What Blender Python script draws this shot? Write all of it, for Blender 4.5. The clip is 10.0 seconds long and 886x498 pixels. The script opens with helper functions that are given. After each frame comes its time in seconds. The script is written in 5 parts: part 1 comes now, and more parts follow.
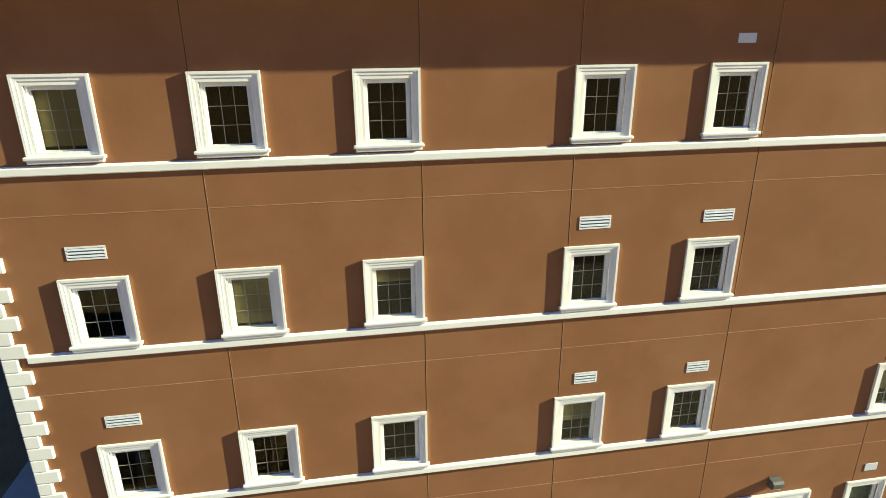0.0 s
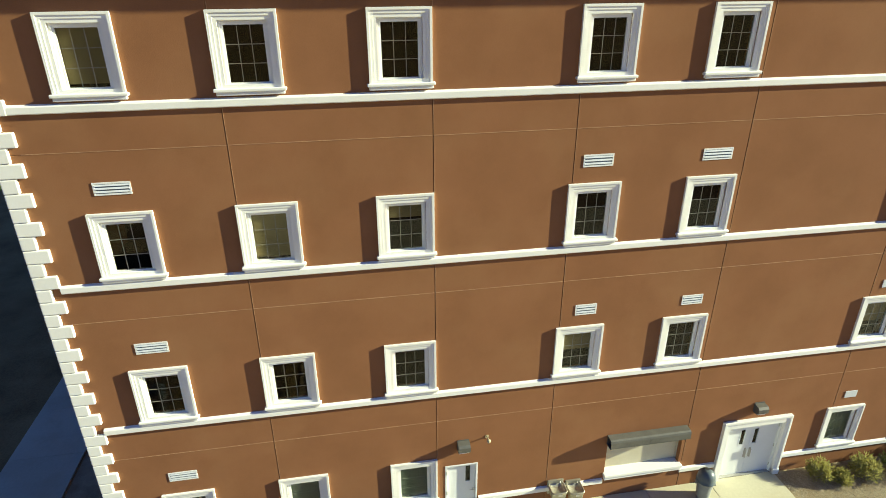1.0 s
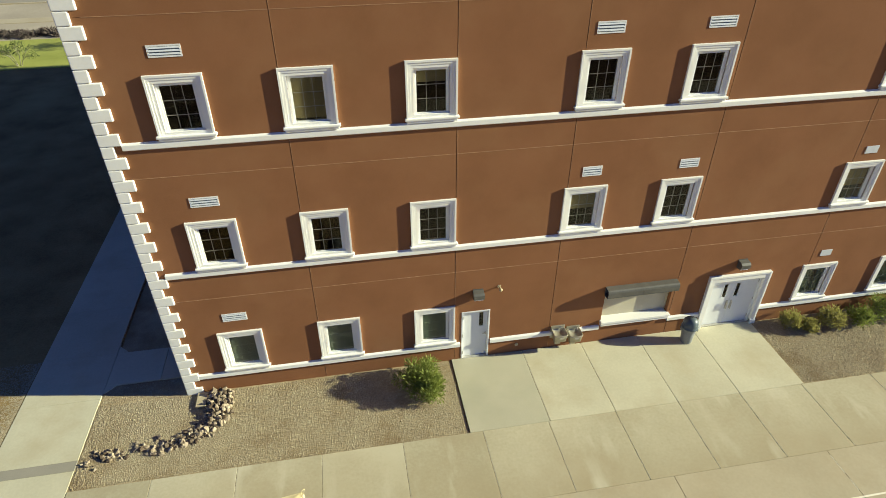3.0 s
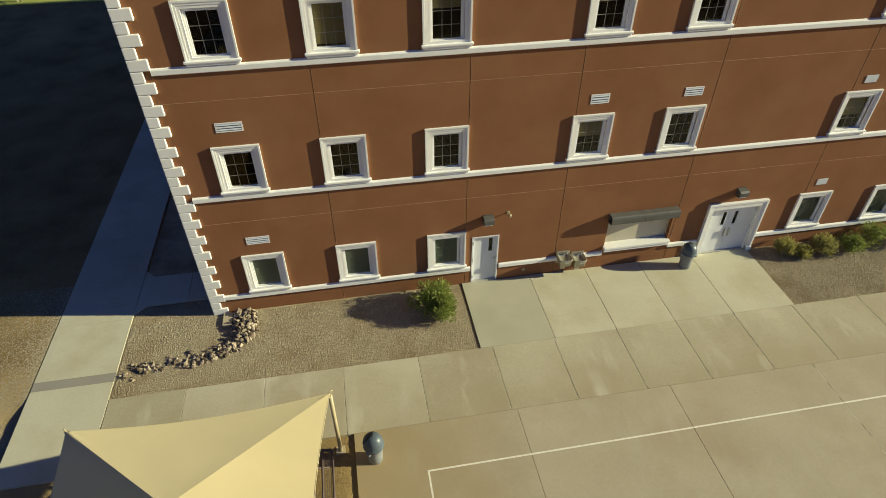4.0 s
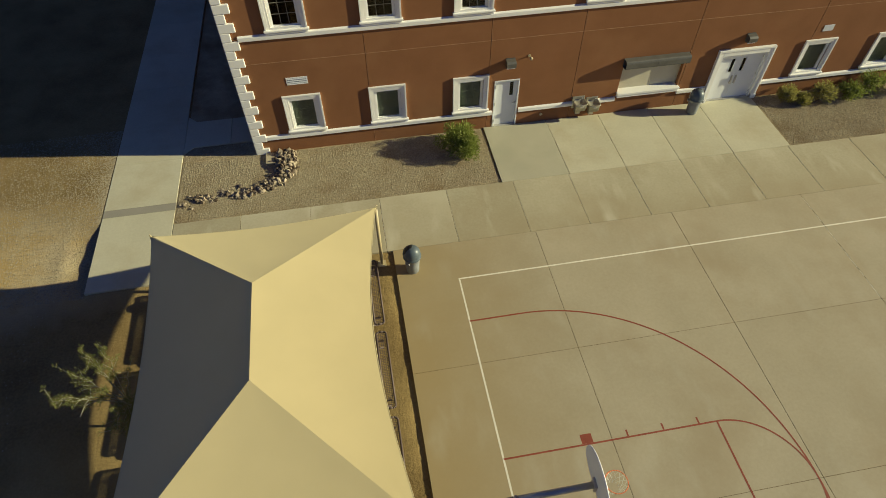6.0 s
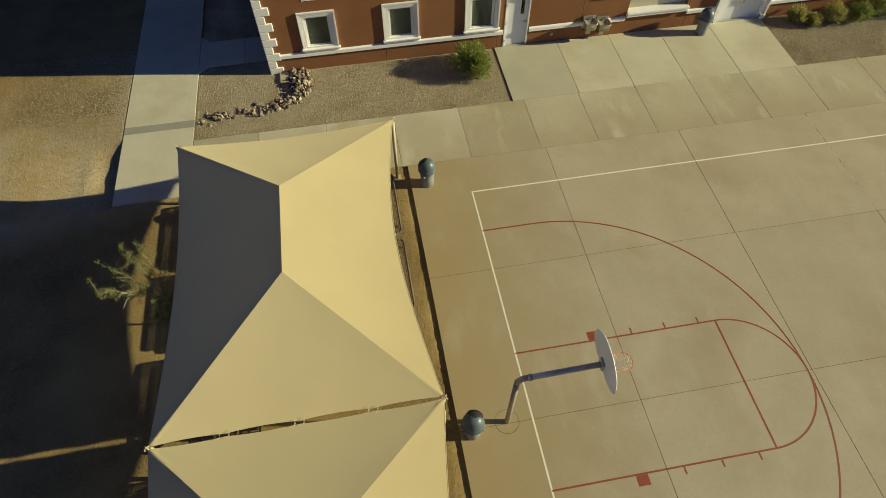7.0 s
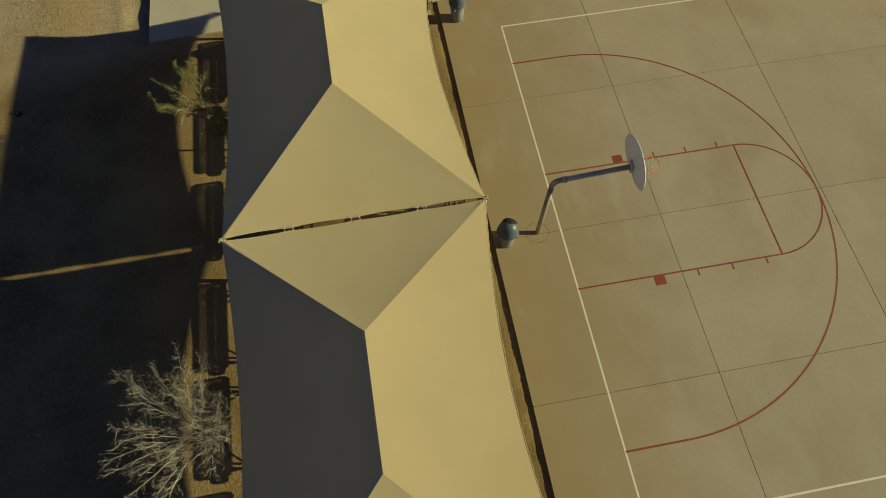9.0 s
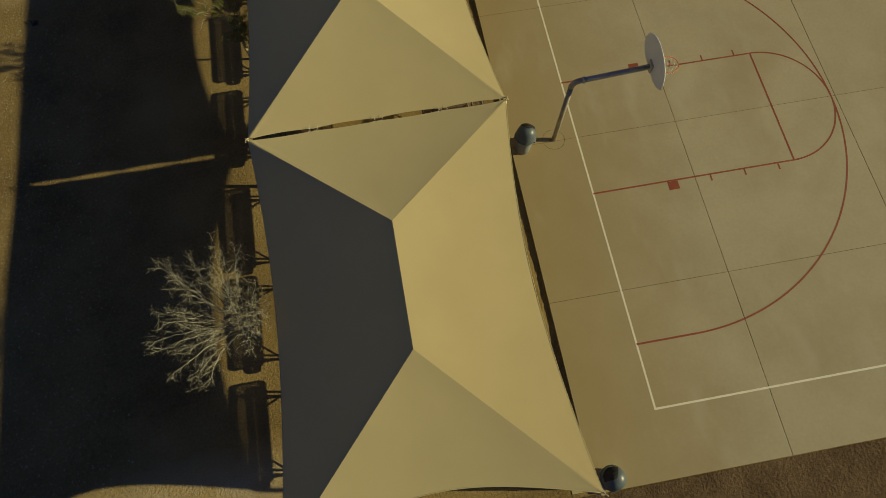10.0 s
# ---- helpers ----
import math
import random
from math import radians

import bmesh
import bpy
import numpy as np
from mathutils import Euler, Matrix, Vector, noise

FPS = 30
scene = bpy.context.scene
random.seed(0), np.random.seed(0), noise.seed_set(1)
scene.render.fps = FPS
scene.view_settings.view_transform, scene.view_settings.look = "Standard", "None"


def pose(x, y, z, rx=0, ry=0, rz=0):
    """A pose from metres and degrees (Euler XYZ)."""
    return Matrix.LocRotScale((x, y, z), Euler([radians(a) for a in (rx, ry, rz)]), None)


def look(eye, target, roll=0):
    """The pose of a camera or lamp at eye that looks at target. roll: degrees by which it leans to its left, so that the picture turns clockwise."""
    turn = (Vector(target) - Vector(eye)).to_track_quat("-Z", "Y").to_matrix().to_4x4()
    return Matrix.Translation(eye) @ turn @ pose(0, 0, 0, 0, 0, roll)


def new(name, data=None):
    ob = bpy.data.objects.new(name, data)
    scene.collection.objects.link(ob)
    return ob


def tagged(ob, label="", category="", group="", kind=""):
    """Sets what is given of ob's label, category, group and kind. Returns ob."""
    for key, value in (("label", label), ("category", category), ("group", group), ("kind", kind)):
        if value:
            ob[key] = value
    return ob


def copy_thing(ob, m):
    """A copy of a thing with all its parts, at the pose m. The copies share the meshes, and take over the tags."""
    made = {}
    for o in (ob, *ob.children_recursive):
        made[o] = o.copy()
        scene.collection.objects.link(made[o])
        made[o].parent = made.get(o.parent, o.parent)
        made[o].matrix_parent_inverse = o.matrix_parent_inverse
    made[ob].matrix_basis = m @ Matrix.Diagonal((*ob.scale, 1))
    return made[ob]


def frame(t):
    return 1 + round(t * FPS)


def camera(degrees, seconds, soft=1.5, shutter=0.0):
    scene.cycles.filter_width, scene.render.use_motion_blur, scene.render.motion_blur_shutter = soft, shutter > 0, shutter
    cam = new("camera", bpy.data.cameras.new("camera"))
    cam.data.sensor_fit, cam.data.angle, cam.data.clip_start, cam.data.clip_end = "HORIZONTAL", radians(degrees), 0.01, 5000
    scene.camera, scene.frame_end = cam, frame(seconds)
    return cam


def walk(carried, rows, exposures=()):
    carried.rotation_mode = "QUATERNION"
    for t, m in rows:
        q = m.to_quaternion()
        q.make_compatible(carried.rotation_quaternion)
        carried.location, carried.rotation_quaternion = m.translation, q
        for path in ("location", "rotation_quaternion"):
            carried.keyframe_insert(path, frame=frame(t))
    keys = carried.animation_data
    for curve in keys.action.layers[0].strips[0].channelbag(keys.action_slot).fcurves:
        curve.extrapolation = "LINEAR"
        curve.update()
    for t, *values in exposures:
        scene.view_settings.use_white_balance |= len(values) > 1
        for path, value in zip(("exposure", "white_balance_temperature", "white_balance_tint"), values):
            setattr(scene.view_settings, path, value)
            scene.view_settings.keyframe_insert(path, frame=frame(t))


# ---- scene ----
cam = camera(72.43, 10.0, 0.9)
PATH = [
    (0, (0.191, 0.310, 15.045), (0.5000, 2.1667, 14.3677), -0.43),
    (0.5, (0.009, 0.003, 15.046), (0.3145, 1.8288, 14.2888), -0.38),
    (1, (-0.204, -0.315, 15.033), (0.1023, 1.4755, 14.1954), -0.33),
    (1.5, (-0.404, -0.660, 15.046), (-0.1028, 1.0918, 14.1283), -0.25),
    (2, (-0.626, -1.056, 15.071), (-0.3279, 0.6527, 14.0742), -0.18),
    (2.5, (-0.875, -1.517, 15.081), (-0.5840, 0.1455, 14.0083), -0.15),
    (4, (-1.760, -3.081, 15.097), (-1.4930, -1.5705, 13.8136), -0.10),
    (4.5, (-2.107, -3.665, 15.138), (-1.8491, -2.2138, 13.7859), -0.04),
    (5, (-2.457, -4.302, 15.181), (-2.2082, -2.9133, 13.7637), -0.00),
    (5.5, (-2.791, -4.958, 15.195), (-2.5555, -3.6319, 13.7158), -0.12),
    (7, (-3.803, -6.806, 15.188), (-3.6049, -5.6893, 13.5409), -0.06),
    (7.5, (-4.144, -7.356, 15.163), (-3.9578, -6.3106, 13.4676), -0.03),
    (8, (-4.481, -7.875, 15.141), (-4.3104, -6.9021, 13.4022), -0.25),
    (8.5, (-4.819, -8.389, 15.133), (-4.6618, -7.4908, 13.3532), -0.26),
    (9, (-5.163, -8.911, 15.142), (-5.0211, -8.0901, 13.3237), -0.43),
    (9.5, (-5.506, -9.442, 15.145), (-5.3806, -8.7010, 13.2920), -0.65),
    (10, (-5.850, -9.980, 15.149), (-5.7410, -9.3252, 13.2626), -0.82),
]
EXPOSURES = [(0.0, 1.43, 6000, -1), (1.0, 1.4, 5900, -1.5), (2.5, 1.24, 5850, 2.5), (4.0, 0.63, 6150, 5), (4.5, 0.48, 6250, 5), (5.5, 0.45, 6400, 4),
             (7.5, 0.42, 6650, 3), (9.0, 0.05, 7000, 1), (10.0, -0.16, 7500, 0)]
walk(cam, [(t, look(eye, target, roll)) for t, eye, target, roll in PATH], EXPOSURES)

# ---- light ----
SUN_TO = Vector((1.0, -0.172, 0.354)).normalized()
world = bpy.data.worlds.new("sky")
scene.world = world
world.use_nodes = True
wn = world.node_tree
sky = wn.nodes.new("ShaderNodeTexSky")
sky.sky_type = "NISHITA"
sky.sun_disc = False
sky.sun_elevation = math.asin(SUN_TO.z)
sky.sun_rotation = math.atan2(SUN_TO.x, SUN_TO.y)
bg = wn.nodes["Background"]
sky.air_density, sky.dust_density, sky.ozone_density = 1.0, 0.3, 2.5
bg.inputs["Strength"].default_value = 0.053
tint = wn.nodes.new("ShaderNodeMix")
tint.data_type, tint.blend_type = "RGBA", "MULTIPLY"
tint.inputs[0].default_value = 1.0
tint.inputs[7].default_value = (0.39, 0.465, 0.88, 1.0)
wn.links.new(sky.outputs[0], tint.inputs[6])
wn.links.new(tint.outputs[2], bg.inputs["Color"])
sun_data = bpy.data.lights.new("sun", "SUN")
sun_data.energy = 5.0
sun_data.angle = radians(0.55)
sun_data.color = (1.0, 0.91, 0.6)
sun = new("sun", sun_data)
sun.matrix_world = look(SUN_TO * 80, (0, 0, 0))


# ---- materials ----
def surf(name, dark, light, scale=2.0, rough=0.8, fine=40.0, bump=0.1, depth=0.01, metal=0.0, spread=0.0,
         stain=None, stain_scale=0.6, stain_amount=0.0, spec=0.4):
    """A surface with a broad and a fine variation of colour, a bump and, for pieces, a spread between objects."""
    m = bpy.data.materials.new(name)
    m.use_nodes = True
    nt = m.node_tree
    n, l = nt.nodes, nt.links
    b = n["Principled BSDF"]
    pos = n.new("ShaderNodeNewGeometry").outputs["Position"]

    def noise_at(sc, detail=4.0, rough_=0.55):
        t = n.new("ShaderNodeTexNoise")
        t.inputs["Scale"].default_value, t.inputs["Detail"].default_value = sc, detail
        t.inputs["Roughness"].default_value = rough_
        l.new(pos, t.inputs["Vector"])
        return t.outputs["Fac"]

    def maths(op, a, c):
        t = n.new("ShaderNodeMath")
        t.operation = op
        for k, v in enumerate((a, c)):
            if isinstance(v, (int, float)):
                t.inputs[k].default_value = v
            else:
                l.new(v, t.inputs[k])
        return t.outputs[0]

    def mixed(fac, a, c):
        t = n.new("ShaderNodeMix")
        t.data_type = "RGBA"
        for k, v in ((0, fac), (6, a), (7, c)):
            if isinstance(v, (int, float)):
                t.inputs[k].default_value = v
            elif isinstance(v, tuple):
                t.inputs[k].default_value = (*v, 1.0)
            else:
                l.new(v, t.inputs[k])
        return t.outputs[2]

    broad, grain = noise_at(scale), noise_at(fine, 5.0, 0.65)
    fac = maths("ADD", maths("MULTIPLY", broad, 0.75), maths("MULTIPLY", grain, 0.55))
    fac = maths("ADD", maths("MULTIPLY", maths("SUBTRACT", fac, 0.65), 2.4), 0.5)
    if spread:
        info = n.new("ShaderNodeObjectInfo").outputs["Random"]
        fac = maths("ADD", fac, maths("MULTIPLY", maths("SUBTRACT", info, 0.5), spread))
    clamp = n.new("ShaderNodeClamp")
    l.new(fac, clamp.inputs[0])
    col = mixed(clamp.outputs[0], dark, light)
    if stain:
        s = noise_at(stain_scale, 6.0, 0.6)
        r = n.new("ShaderNodeMapRange")
        r.inputs[1].default_value, r.inputs[2].default_value = 0.48, 0.7
        l.new(s, r.inputs[0])
        col = mixed(maths("MULTIPLY", r.outputs[0], stain_amount), col, stain)
    l.new(col, b.inputs["Base Color"])
    b.inputs["Roughness"].default_value, b.inputs["Metallic"].default_value = rough, metal
    b.inputs["Specular IOR Level"].default_value = spec
    bm_ = n.new("ShaderNodeBump")
    bm_.inputs["Strength"].default_value, bm_.inputs["Distance"].default_value = bump, depth
    l.new(grain, bm_.inputs["Height"])
    l.new(bm_.outputs[0], b.inputs["Normal"])
    return m


STUCCO = surf("brown_stucco", (0.228, 0.105, 0.0485), (0.285, 0.133, 0.064), 0.7, 0.95, 55, 0.3, 0.006, stain=(0.32, 0.17, 0.083), stain_scale=0.4, stain_amount=0.4, spec=0.08)
WHITE = surf("white_paint", (0.79, 0.775, 0.72), (0.86, 0.845, 0.79), 1.5, 0.7, 35, 0.12, 0.003, spread=0.3, spec=0.25)
VINYL = surf("white_vinyl", (0.78, 0.78, 0.76), (0.84, 0.84, 0.82), 2, 0.35, 30, 0.02, 0.001)
DOOR = surf("white_door_paint", (0.72, 0.73, 0.73), (0.8, 0.81, 0.8), 1.2, 0.4, 25, 0.05, 0.002)
DARKBAR = surf("dim_grille_bar", (0.12, 0.13, 0.11), (0.17, 0.18, 0.155), 3, 0.5)
MUNTIN = surf("grille_bar", (0.24, 0.225, 0.185), (0.31, 0.285, 0.24), 3, 0.5)
CONCRETE = surf("concrete", (0.388, 0.331, 0.219), (0.462, 0.397, 0.271), 0.5, 0.85, 11, 0.15, 0.004, spread=0.5, stain=(0.35, 0.275, 0.165), stain_scale=0.3, stain_amount=0.6, spec=0.3)
WALKED = surf("walked_concrete", (0.38, 0.337, 0.222), (0.51, 0.467, 0.33), 0.4, 0.85, 11, 0.15, 0.004, spread=0.9, stain=(0.34, 0.27, 0.165), stain_scale=0.3, stain_amount=0.5, spec=0.3)
CLEAN = surf("clean_concrete", (0.47, 0.437, 0.31), (0.565, 0.531, 0.385), 0.5, 0.85, 12, 0.12, 0.004, spread=0.6, stain=(0.43, 0.365, 0.23), stain_scale=0.6, stain_amount=0.6, spec=0.3)
WEATHERED = surf("weathered_concrete", (0.4, 0.375, 0.272), (0.48, 0.452, 0.332), 0.6, 0.85, 28, 0.12, 0.004, stain=(0.34, 0.34, 0.25), stain_scale=0.5, stain_amount=0.4, spec=0.3)
SEALANT = surf("pale_sealant", (0.52, 0.47, 0.35), (0.64, 0.59, 0.46), 4, 0.8)
SILT = surf("joint_silt", (0.1, 0.07, 0.032), (0.2, 0.14, 0.065), 1.5, 0.95, 30, 0.3, 0.004, spec=0.1)
DARKCONCRETE = surf("darker_concrete", (0.27, 0.25, 0.2), (0.33, 0.3, 0.24), 0.9, 0.9, 28, 0.12, 0.004)


def dusted(name, base, dust, axis, start, end, streak=None, much=0.4, fine=(2.9, 0.3)):
    """Concrete with dust washed over it towards one edge, and streaks where water ran."""
    m = base.copy()
    m.name = name
    nt = m.node_tree
    n, l = nt.nodes, nt.links
    b = n["Principled BSDF"]
    col = b.inputs["Base Color"].links[0].from_socket
    pos = n.new("ShaderNodeNewGeometry").outputs["Position"]
    sep = n.new("ShaderNodeSeparateXYZ")
    l.new(pos, sep.inputs[0])
    wob = n.new("ShaderNodeTexNoise")
    wob.inputs["Scale"].default_value, wob.inputs["Detail"].default_value = 0.5, 6
    l.new(pos, wob.inputs["Vector"])
    add = n.new("ShaderNodeMath")
    add.operation = "MULTIPLY_ADD"
    add.inputs[1].default_value = 3.2
    l.new(wob.outputs["Fac"], add.inputs[0])
    l.new(sep.outputs[axis], add.inputs[2])
    r = n.new("ShaderNodeMapRange")
    r.inputs[1].default_value, r.inputs[2].default_value = start + 1.6, end + 1.6
    r.inputs[4].default_value = 0.85
    l.new(add.outputs[0], r.inputs[0])
    mix = n.new("ShaderNodeMix")
    mix.data_type = "RGBA"
    mix.inputs[7].default_value = (*dust, 1)
    l.new(r.outputs[0], mix.inputs[0])
    l.new(col, mix.inputs[6])
    out = mix.outputs[2]
    if streak:
        mp = n.new("ShaderNodeMapping")
        mp.inputs["Scale"].default_value = (*fine, 1.0)
        l.new(pos, mp.inputs["Vector"])
        t = n.new("ShaderNodeTexNoise")
        t.inputs["Scale"].default_value, t.inputs["Detail"].default_value = 1.0, 6
        l.new(mp.outputs[0], t.inputs["Vector"])
        rr = n.new("ShaderNodeMapRange")
        rr.inputs[1].default_value, rr.inputs[2].default_value, rr.inputs[4].default_value = 0.54, 0.72, much
        l.new(t.outputs["Fac"], rr.inputs[0])
        where = n.new("ShaderNodeTexNoise")
        where.inputs["Scale"].default_value, where.inputs["Detail"].default_value = 0.33, 3
        l.new(pos, where.inputs["Vector"])
        patch = n.new("ShaderNodeMapRange")
        patch.inputs[1].default_value, patch.inputs[2].default_value = 0.42, 0.56
        l.new(where.outputs["Fac"], patch.inputs[0])
        both = n.new("ShaderNodeMath")
        both.operation = "MULTIPLY"
        l.new(rr.outputs[0], both.inputs[0])
        l.new(patch.outputs[0], both.inputs[1])
        m2 = n.new("ShaderNodeMix")
        m2.data_type = "RGBA"
        m2.inputs[7].default_value = (*streak, 1)
        l.new(both.outputs[0], m2.inputs[0])
        l.new(out, m2.inputs[6])
        out = m2.outputs[2]
    l.new(out, b.inputs["Base Color"])
    return m


COURT = dusted("court_concrete", CONCRETE, (0.345, 0.256, 0.122), 0, 2.2, -2.4, (0.485, 0.44, 0.325), 0.4, (1.1, 0.4))
WALKWAY = dusted("walk_concrete", WALKED, (0.35, 0.285, 0.17), 1, 9.4, 6.0, (0.56, 0.52, 0.385), 0.75, (1.7, 0.45))
GRAVEL = surf("rock_mulch", (0.27, 0.205, 0.12), (0.48, 0.39, 0.24), 1.2, 0.95, 34, 0.7, 0.02, stain=(0.2, 0.135, 0.062), stain_scale=0.7, stain_amount=0.75, spec=0.1)
SOIL = surf("bare_soil", (0.165, 0.11, 0.046), (0.33, 0.235, 0.1), 0.5, 0.96, 14, 0.7, 0.03, stain=(0.42, 0.315, 0.13), stain_scale=0.2, stain_amount=0.4, spec=0.05)
def washed(name, base, sand, pale, places):
    """Soil with washes of sand that also paint in sunlit ground about some places (x, y, reach along x and y), ragged
    at the edge and mottled.
    """
    m = base.copy()
    m.name = name
    nt = m.node_tree
    n, l = nt.nodes, nt.links
    b = n["Principled BSDF"]
    col = b.inputs["Base Color"].links[0].from_socket
    pos = n.new("ShaderNodeNewGeometry").outputs["Position"]
    near = None
    for cx, cy, rx, ry in places:
        mp = n.new("ShaderNodeMapping")
        mp.inputs["Location"].default_value = (-cx / rx, -cy / ry, 0)
        mp.inputs["Scale"].default_value = (1 / rx, 1 / ry, 0)
        l.new(pos, mp.inputs["Vector"])
        far = n.new("ShaderNodeVectorMath")
        far.operation = "LENGTH"
        l.new(mp.outputs[0], far.inputs[0])
        if near is None:
            near = far.outputs["Value"]
        else:
            least = n.new("ShaderNodeMath")
            least.operation = "MINIMUM"
            l.new(near, least.inputs[0])
            l.new(far.outputs["Value"], least.inputs[1])
            near = least.outputs[0]

    def noise(scale, detail):
        t = n.new("ShaderNodeTexNoise")
        t.inputs["Scale"].default_value, t.inputs["Detail"].default_value = scale, detail
        t.inputs["Roughness"].default_value = 0.65
        l.new(pos, t.inputs["Vector"])
        return t.outputs["Fac"]

    def mapped(x, a, c, hi=1.0):
        r = n.new("ShaderNodeMapRange")
        r.inputs[1].default_value, r.inputs[2].default_value, r.inputs[4].default_value = a, c, hi
        l.new(x, r.inputs[0])
        return r.outputs[0]

    def mix(f, a, c):
        t = n.new("ShaderNodeMix")
        t.data_type = "RGBA"
        l.new(f, t.inputs[0])
        for k, v in ((6, a), (7, c)):
            if isinstance(v, tuple):
                t.inputs[k].default_value = (*v, 1)
            else:
                l.new(v, t.inputs[k])
        return t.outputs[2]

    edge = n.new("ShaderNodeMath")
    edge.operation = "MULTIPLY_ADD"
    edge.inputs[1].default_value = 0.9
    l.new(noise(0.5, 5), edge.inputs[0])
    l.new(near, edge.inputs[2])
    spot = mix(mapped(noise(0.5, 6), 0.4, 0.64), sand, pale)
    spot = mix(mapped(noise(28, 3), 0.52, 0.67, 0.52), spot, tuple(0.55 * v for v in sand))
    spot = mix(mapped(noise(34, 2), 0.6, 0.7, 0.4), spot, (0.54, 0.46, 0.31))
    l.new(mix(mapped(edge.outputs[0], 1.42, 1.18), col, spot), b.inputs["Base Color"])
    return m


MULCH = surf("dark_soil", (0.085, 0.055, 0.032), (0.205, 0.137, 0.08), 1.1, 0.96, 14, 1.0, 0.04, spec=0.05)
STONE = surf("pebbles", (0.215, 0.17, 0.105), (0.5, 0.43, 0.29), 14.0, 0.9, 50, 0.3, 0.006, stain=(0.25, 0.175, 0.09), stain_scale=0.7, stain_amount=0.55, spec=0.15)
ROCK = surf("rip_rap", (0.09, 0.065, 0.046), (0.42, 0.345, 0.25), 2.5, 0.9, 24, 0.5, 0.02, spread=1.2, spec=0.15)
FABRIC = surf("shade_cloth", (0.74, 0.635, 0.37), (0.8, 0.686, 0.404), 0.8, 0.85, 220, 0.12, 0.002, stain=(0.68, 0.58, 0.33), stain_scale=0.5, stain_amount=0.25, spec=0.1)
nt = FABRIC.node_tree
glow = nt.nodes.new("ShaderNodeBsdfTranslucent")
blend = nt.nodes.new("ShaderNodeMixShader")
blend.inputs[0].default_value = 0.275
glow.inputs["Color"].default_value = (0.67, 0.695, 0.62, 1.0)
pb = nt.nodes["Principled BSDF"]
pb.inputs["Diffuse Roughness"].default_value = 1.0
pb.inputs["Sheen Weight"].default_value = 0.05
pb.inputs["Sheen Roughness"].default_value = 0.6
pb.inputs["Sheen Tint"].default_value = (1.0, 0.9, 0.62, 1.0)
nt.links.new(pb.outputs[0], blend.inputs[1])
nt.links.new(glow.outputs[0], blend.inputs[2])
nt.links.new(blend.outputs[0], nt.nodes["Material Output"].inputs["Surface"])
POST = surf("tan_steel", (0.42, 0.35, 0.2), (0.5, 0.42, 0.26), 3, 0.45, 30, 0.05, 0.002)
STEEL = surf("galvanised_steel", (0.42, 0.4, 0.36), (0.56, 0.54, 0.49), 3, 0.42, 18, 0.06, 0.002, metal=0.45)
BRONZE = surf("grey_box_metal", (0.1, 0.096, 0.085), (0.15, 0.145, 0.13), 3, 0.5, 20, 0.05, 0.002, metal=0.2)
SHUTTER = surf("beige_shutter", (0.5, 0.455, 0.335), (0.57, 0.52, 0.39), 2, 0.5, 20, 0.05, 0.002)
BASIN = surf("fountain_metal", (0.36, 0.335, 0.26), (0.48, 0.45, 0.36), 3, 0.35, 18, 0.05, 0.002, metal=0.6)
BINBODY = surf("grey_bin_plastic", (0.2, 0.21, 0.21), (0.27, 0.28, 0.28), 4, 0.6, 40, 0.1, 0.003)
BINLID = surf("slate_blue_lid", (0.07, 0.09, 0.103), (0.11, 0.135, 0.15), 4, 0.4, 40, 0.08, 0.003)
BLACK = surf("black_rubber", (0.012, 0.012, 0.012), (0.03, 0.03, 0.03), 4, 0.6)
TABLE = surf("brown_coated_steel", (0.085, 0.06, 0.05), (0.14, 0.1, 0.085), 4, 0.6, 30, 0.1, 0.003)
BOARD = surf("backboard_white", (0.66, 0.69, 0.68), (0.73, 0.76, 0.745), 2, 0.45, 20, 0.04, 0.002)
RIM = surf("orange_rim", (0.55, 0.14, 0.05), (0.65, 0.2, 0.08), 4, 0.5)
NET = surf("net_cord", (0.6, 0.57, 0.48), (0.72, 0.69, 0.6), 4, 0.8)
LINEWHITE = surf("white_line_paint", (0.74, 0.69, 0.54), (0.85, 0.8, 0.65), 3, 0.7, 30, 0.2, 0.003)
LINERED = surf("red_line_paint", (0.215, 0.045, 0.024), (0.31, 0.07, 0.038), 3, 0.7, 30, 0.2, 0.003)
LOUVRE = surf("louvre_paint", (0.56, 0.58, 0.61), (0.68, 0.7, 0.72), 3, 0.4)
# Dark blue that paints the sky-lit shade between vent slats.
GAPSHADE = surf("slat_gap_shade", (0.09, 0.115, 0.16), (0.15, 0.18, 0.23), 3, 0.5)
# Paler stucco tone that paints in the sunlit edges of the joints.
LITEDGE = surf("lit_joint_edge", (0.3, 0.16, 0.08), (0.5, 0.3, 0.165), 1.5, 0.95)
SHADE = surf("grey_green_blind", (0.3, 0.36, 0.325), (0.38, 0.44, 0.4), 2, 0.8)
BARK = surf("pale_bark", (0.27, 0.245, 0.17), (0.42, 0.385, 0.28), 6, 0.9, 30, 0.4, 0.004)
LEAF = surf("shrub_leaves", (0.11, 0.15, 0.03), (0.36, 0.4, 0.095), 5, 0.65, 25, 0.1, 0.002, spec=0.25)
LEAFPALE = surf("pale_leaves", (0.12, 0.13, 0.035), (0.27, 0.265, 0.085), 5, 0.65, 25, 0.1, 0.002, spec=0.25)
LEAFDRY = surf("dry_leaves", (0.24, 0.23, 0.06), (0.48, 0.44, 0.15), 5, 0.7, 25, 0.1, 0.002, spec=0.2)
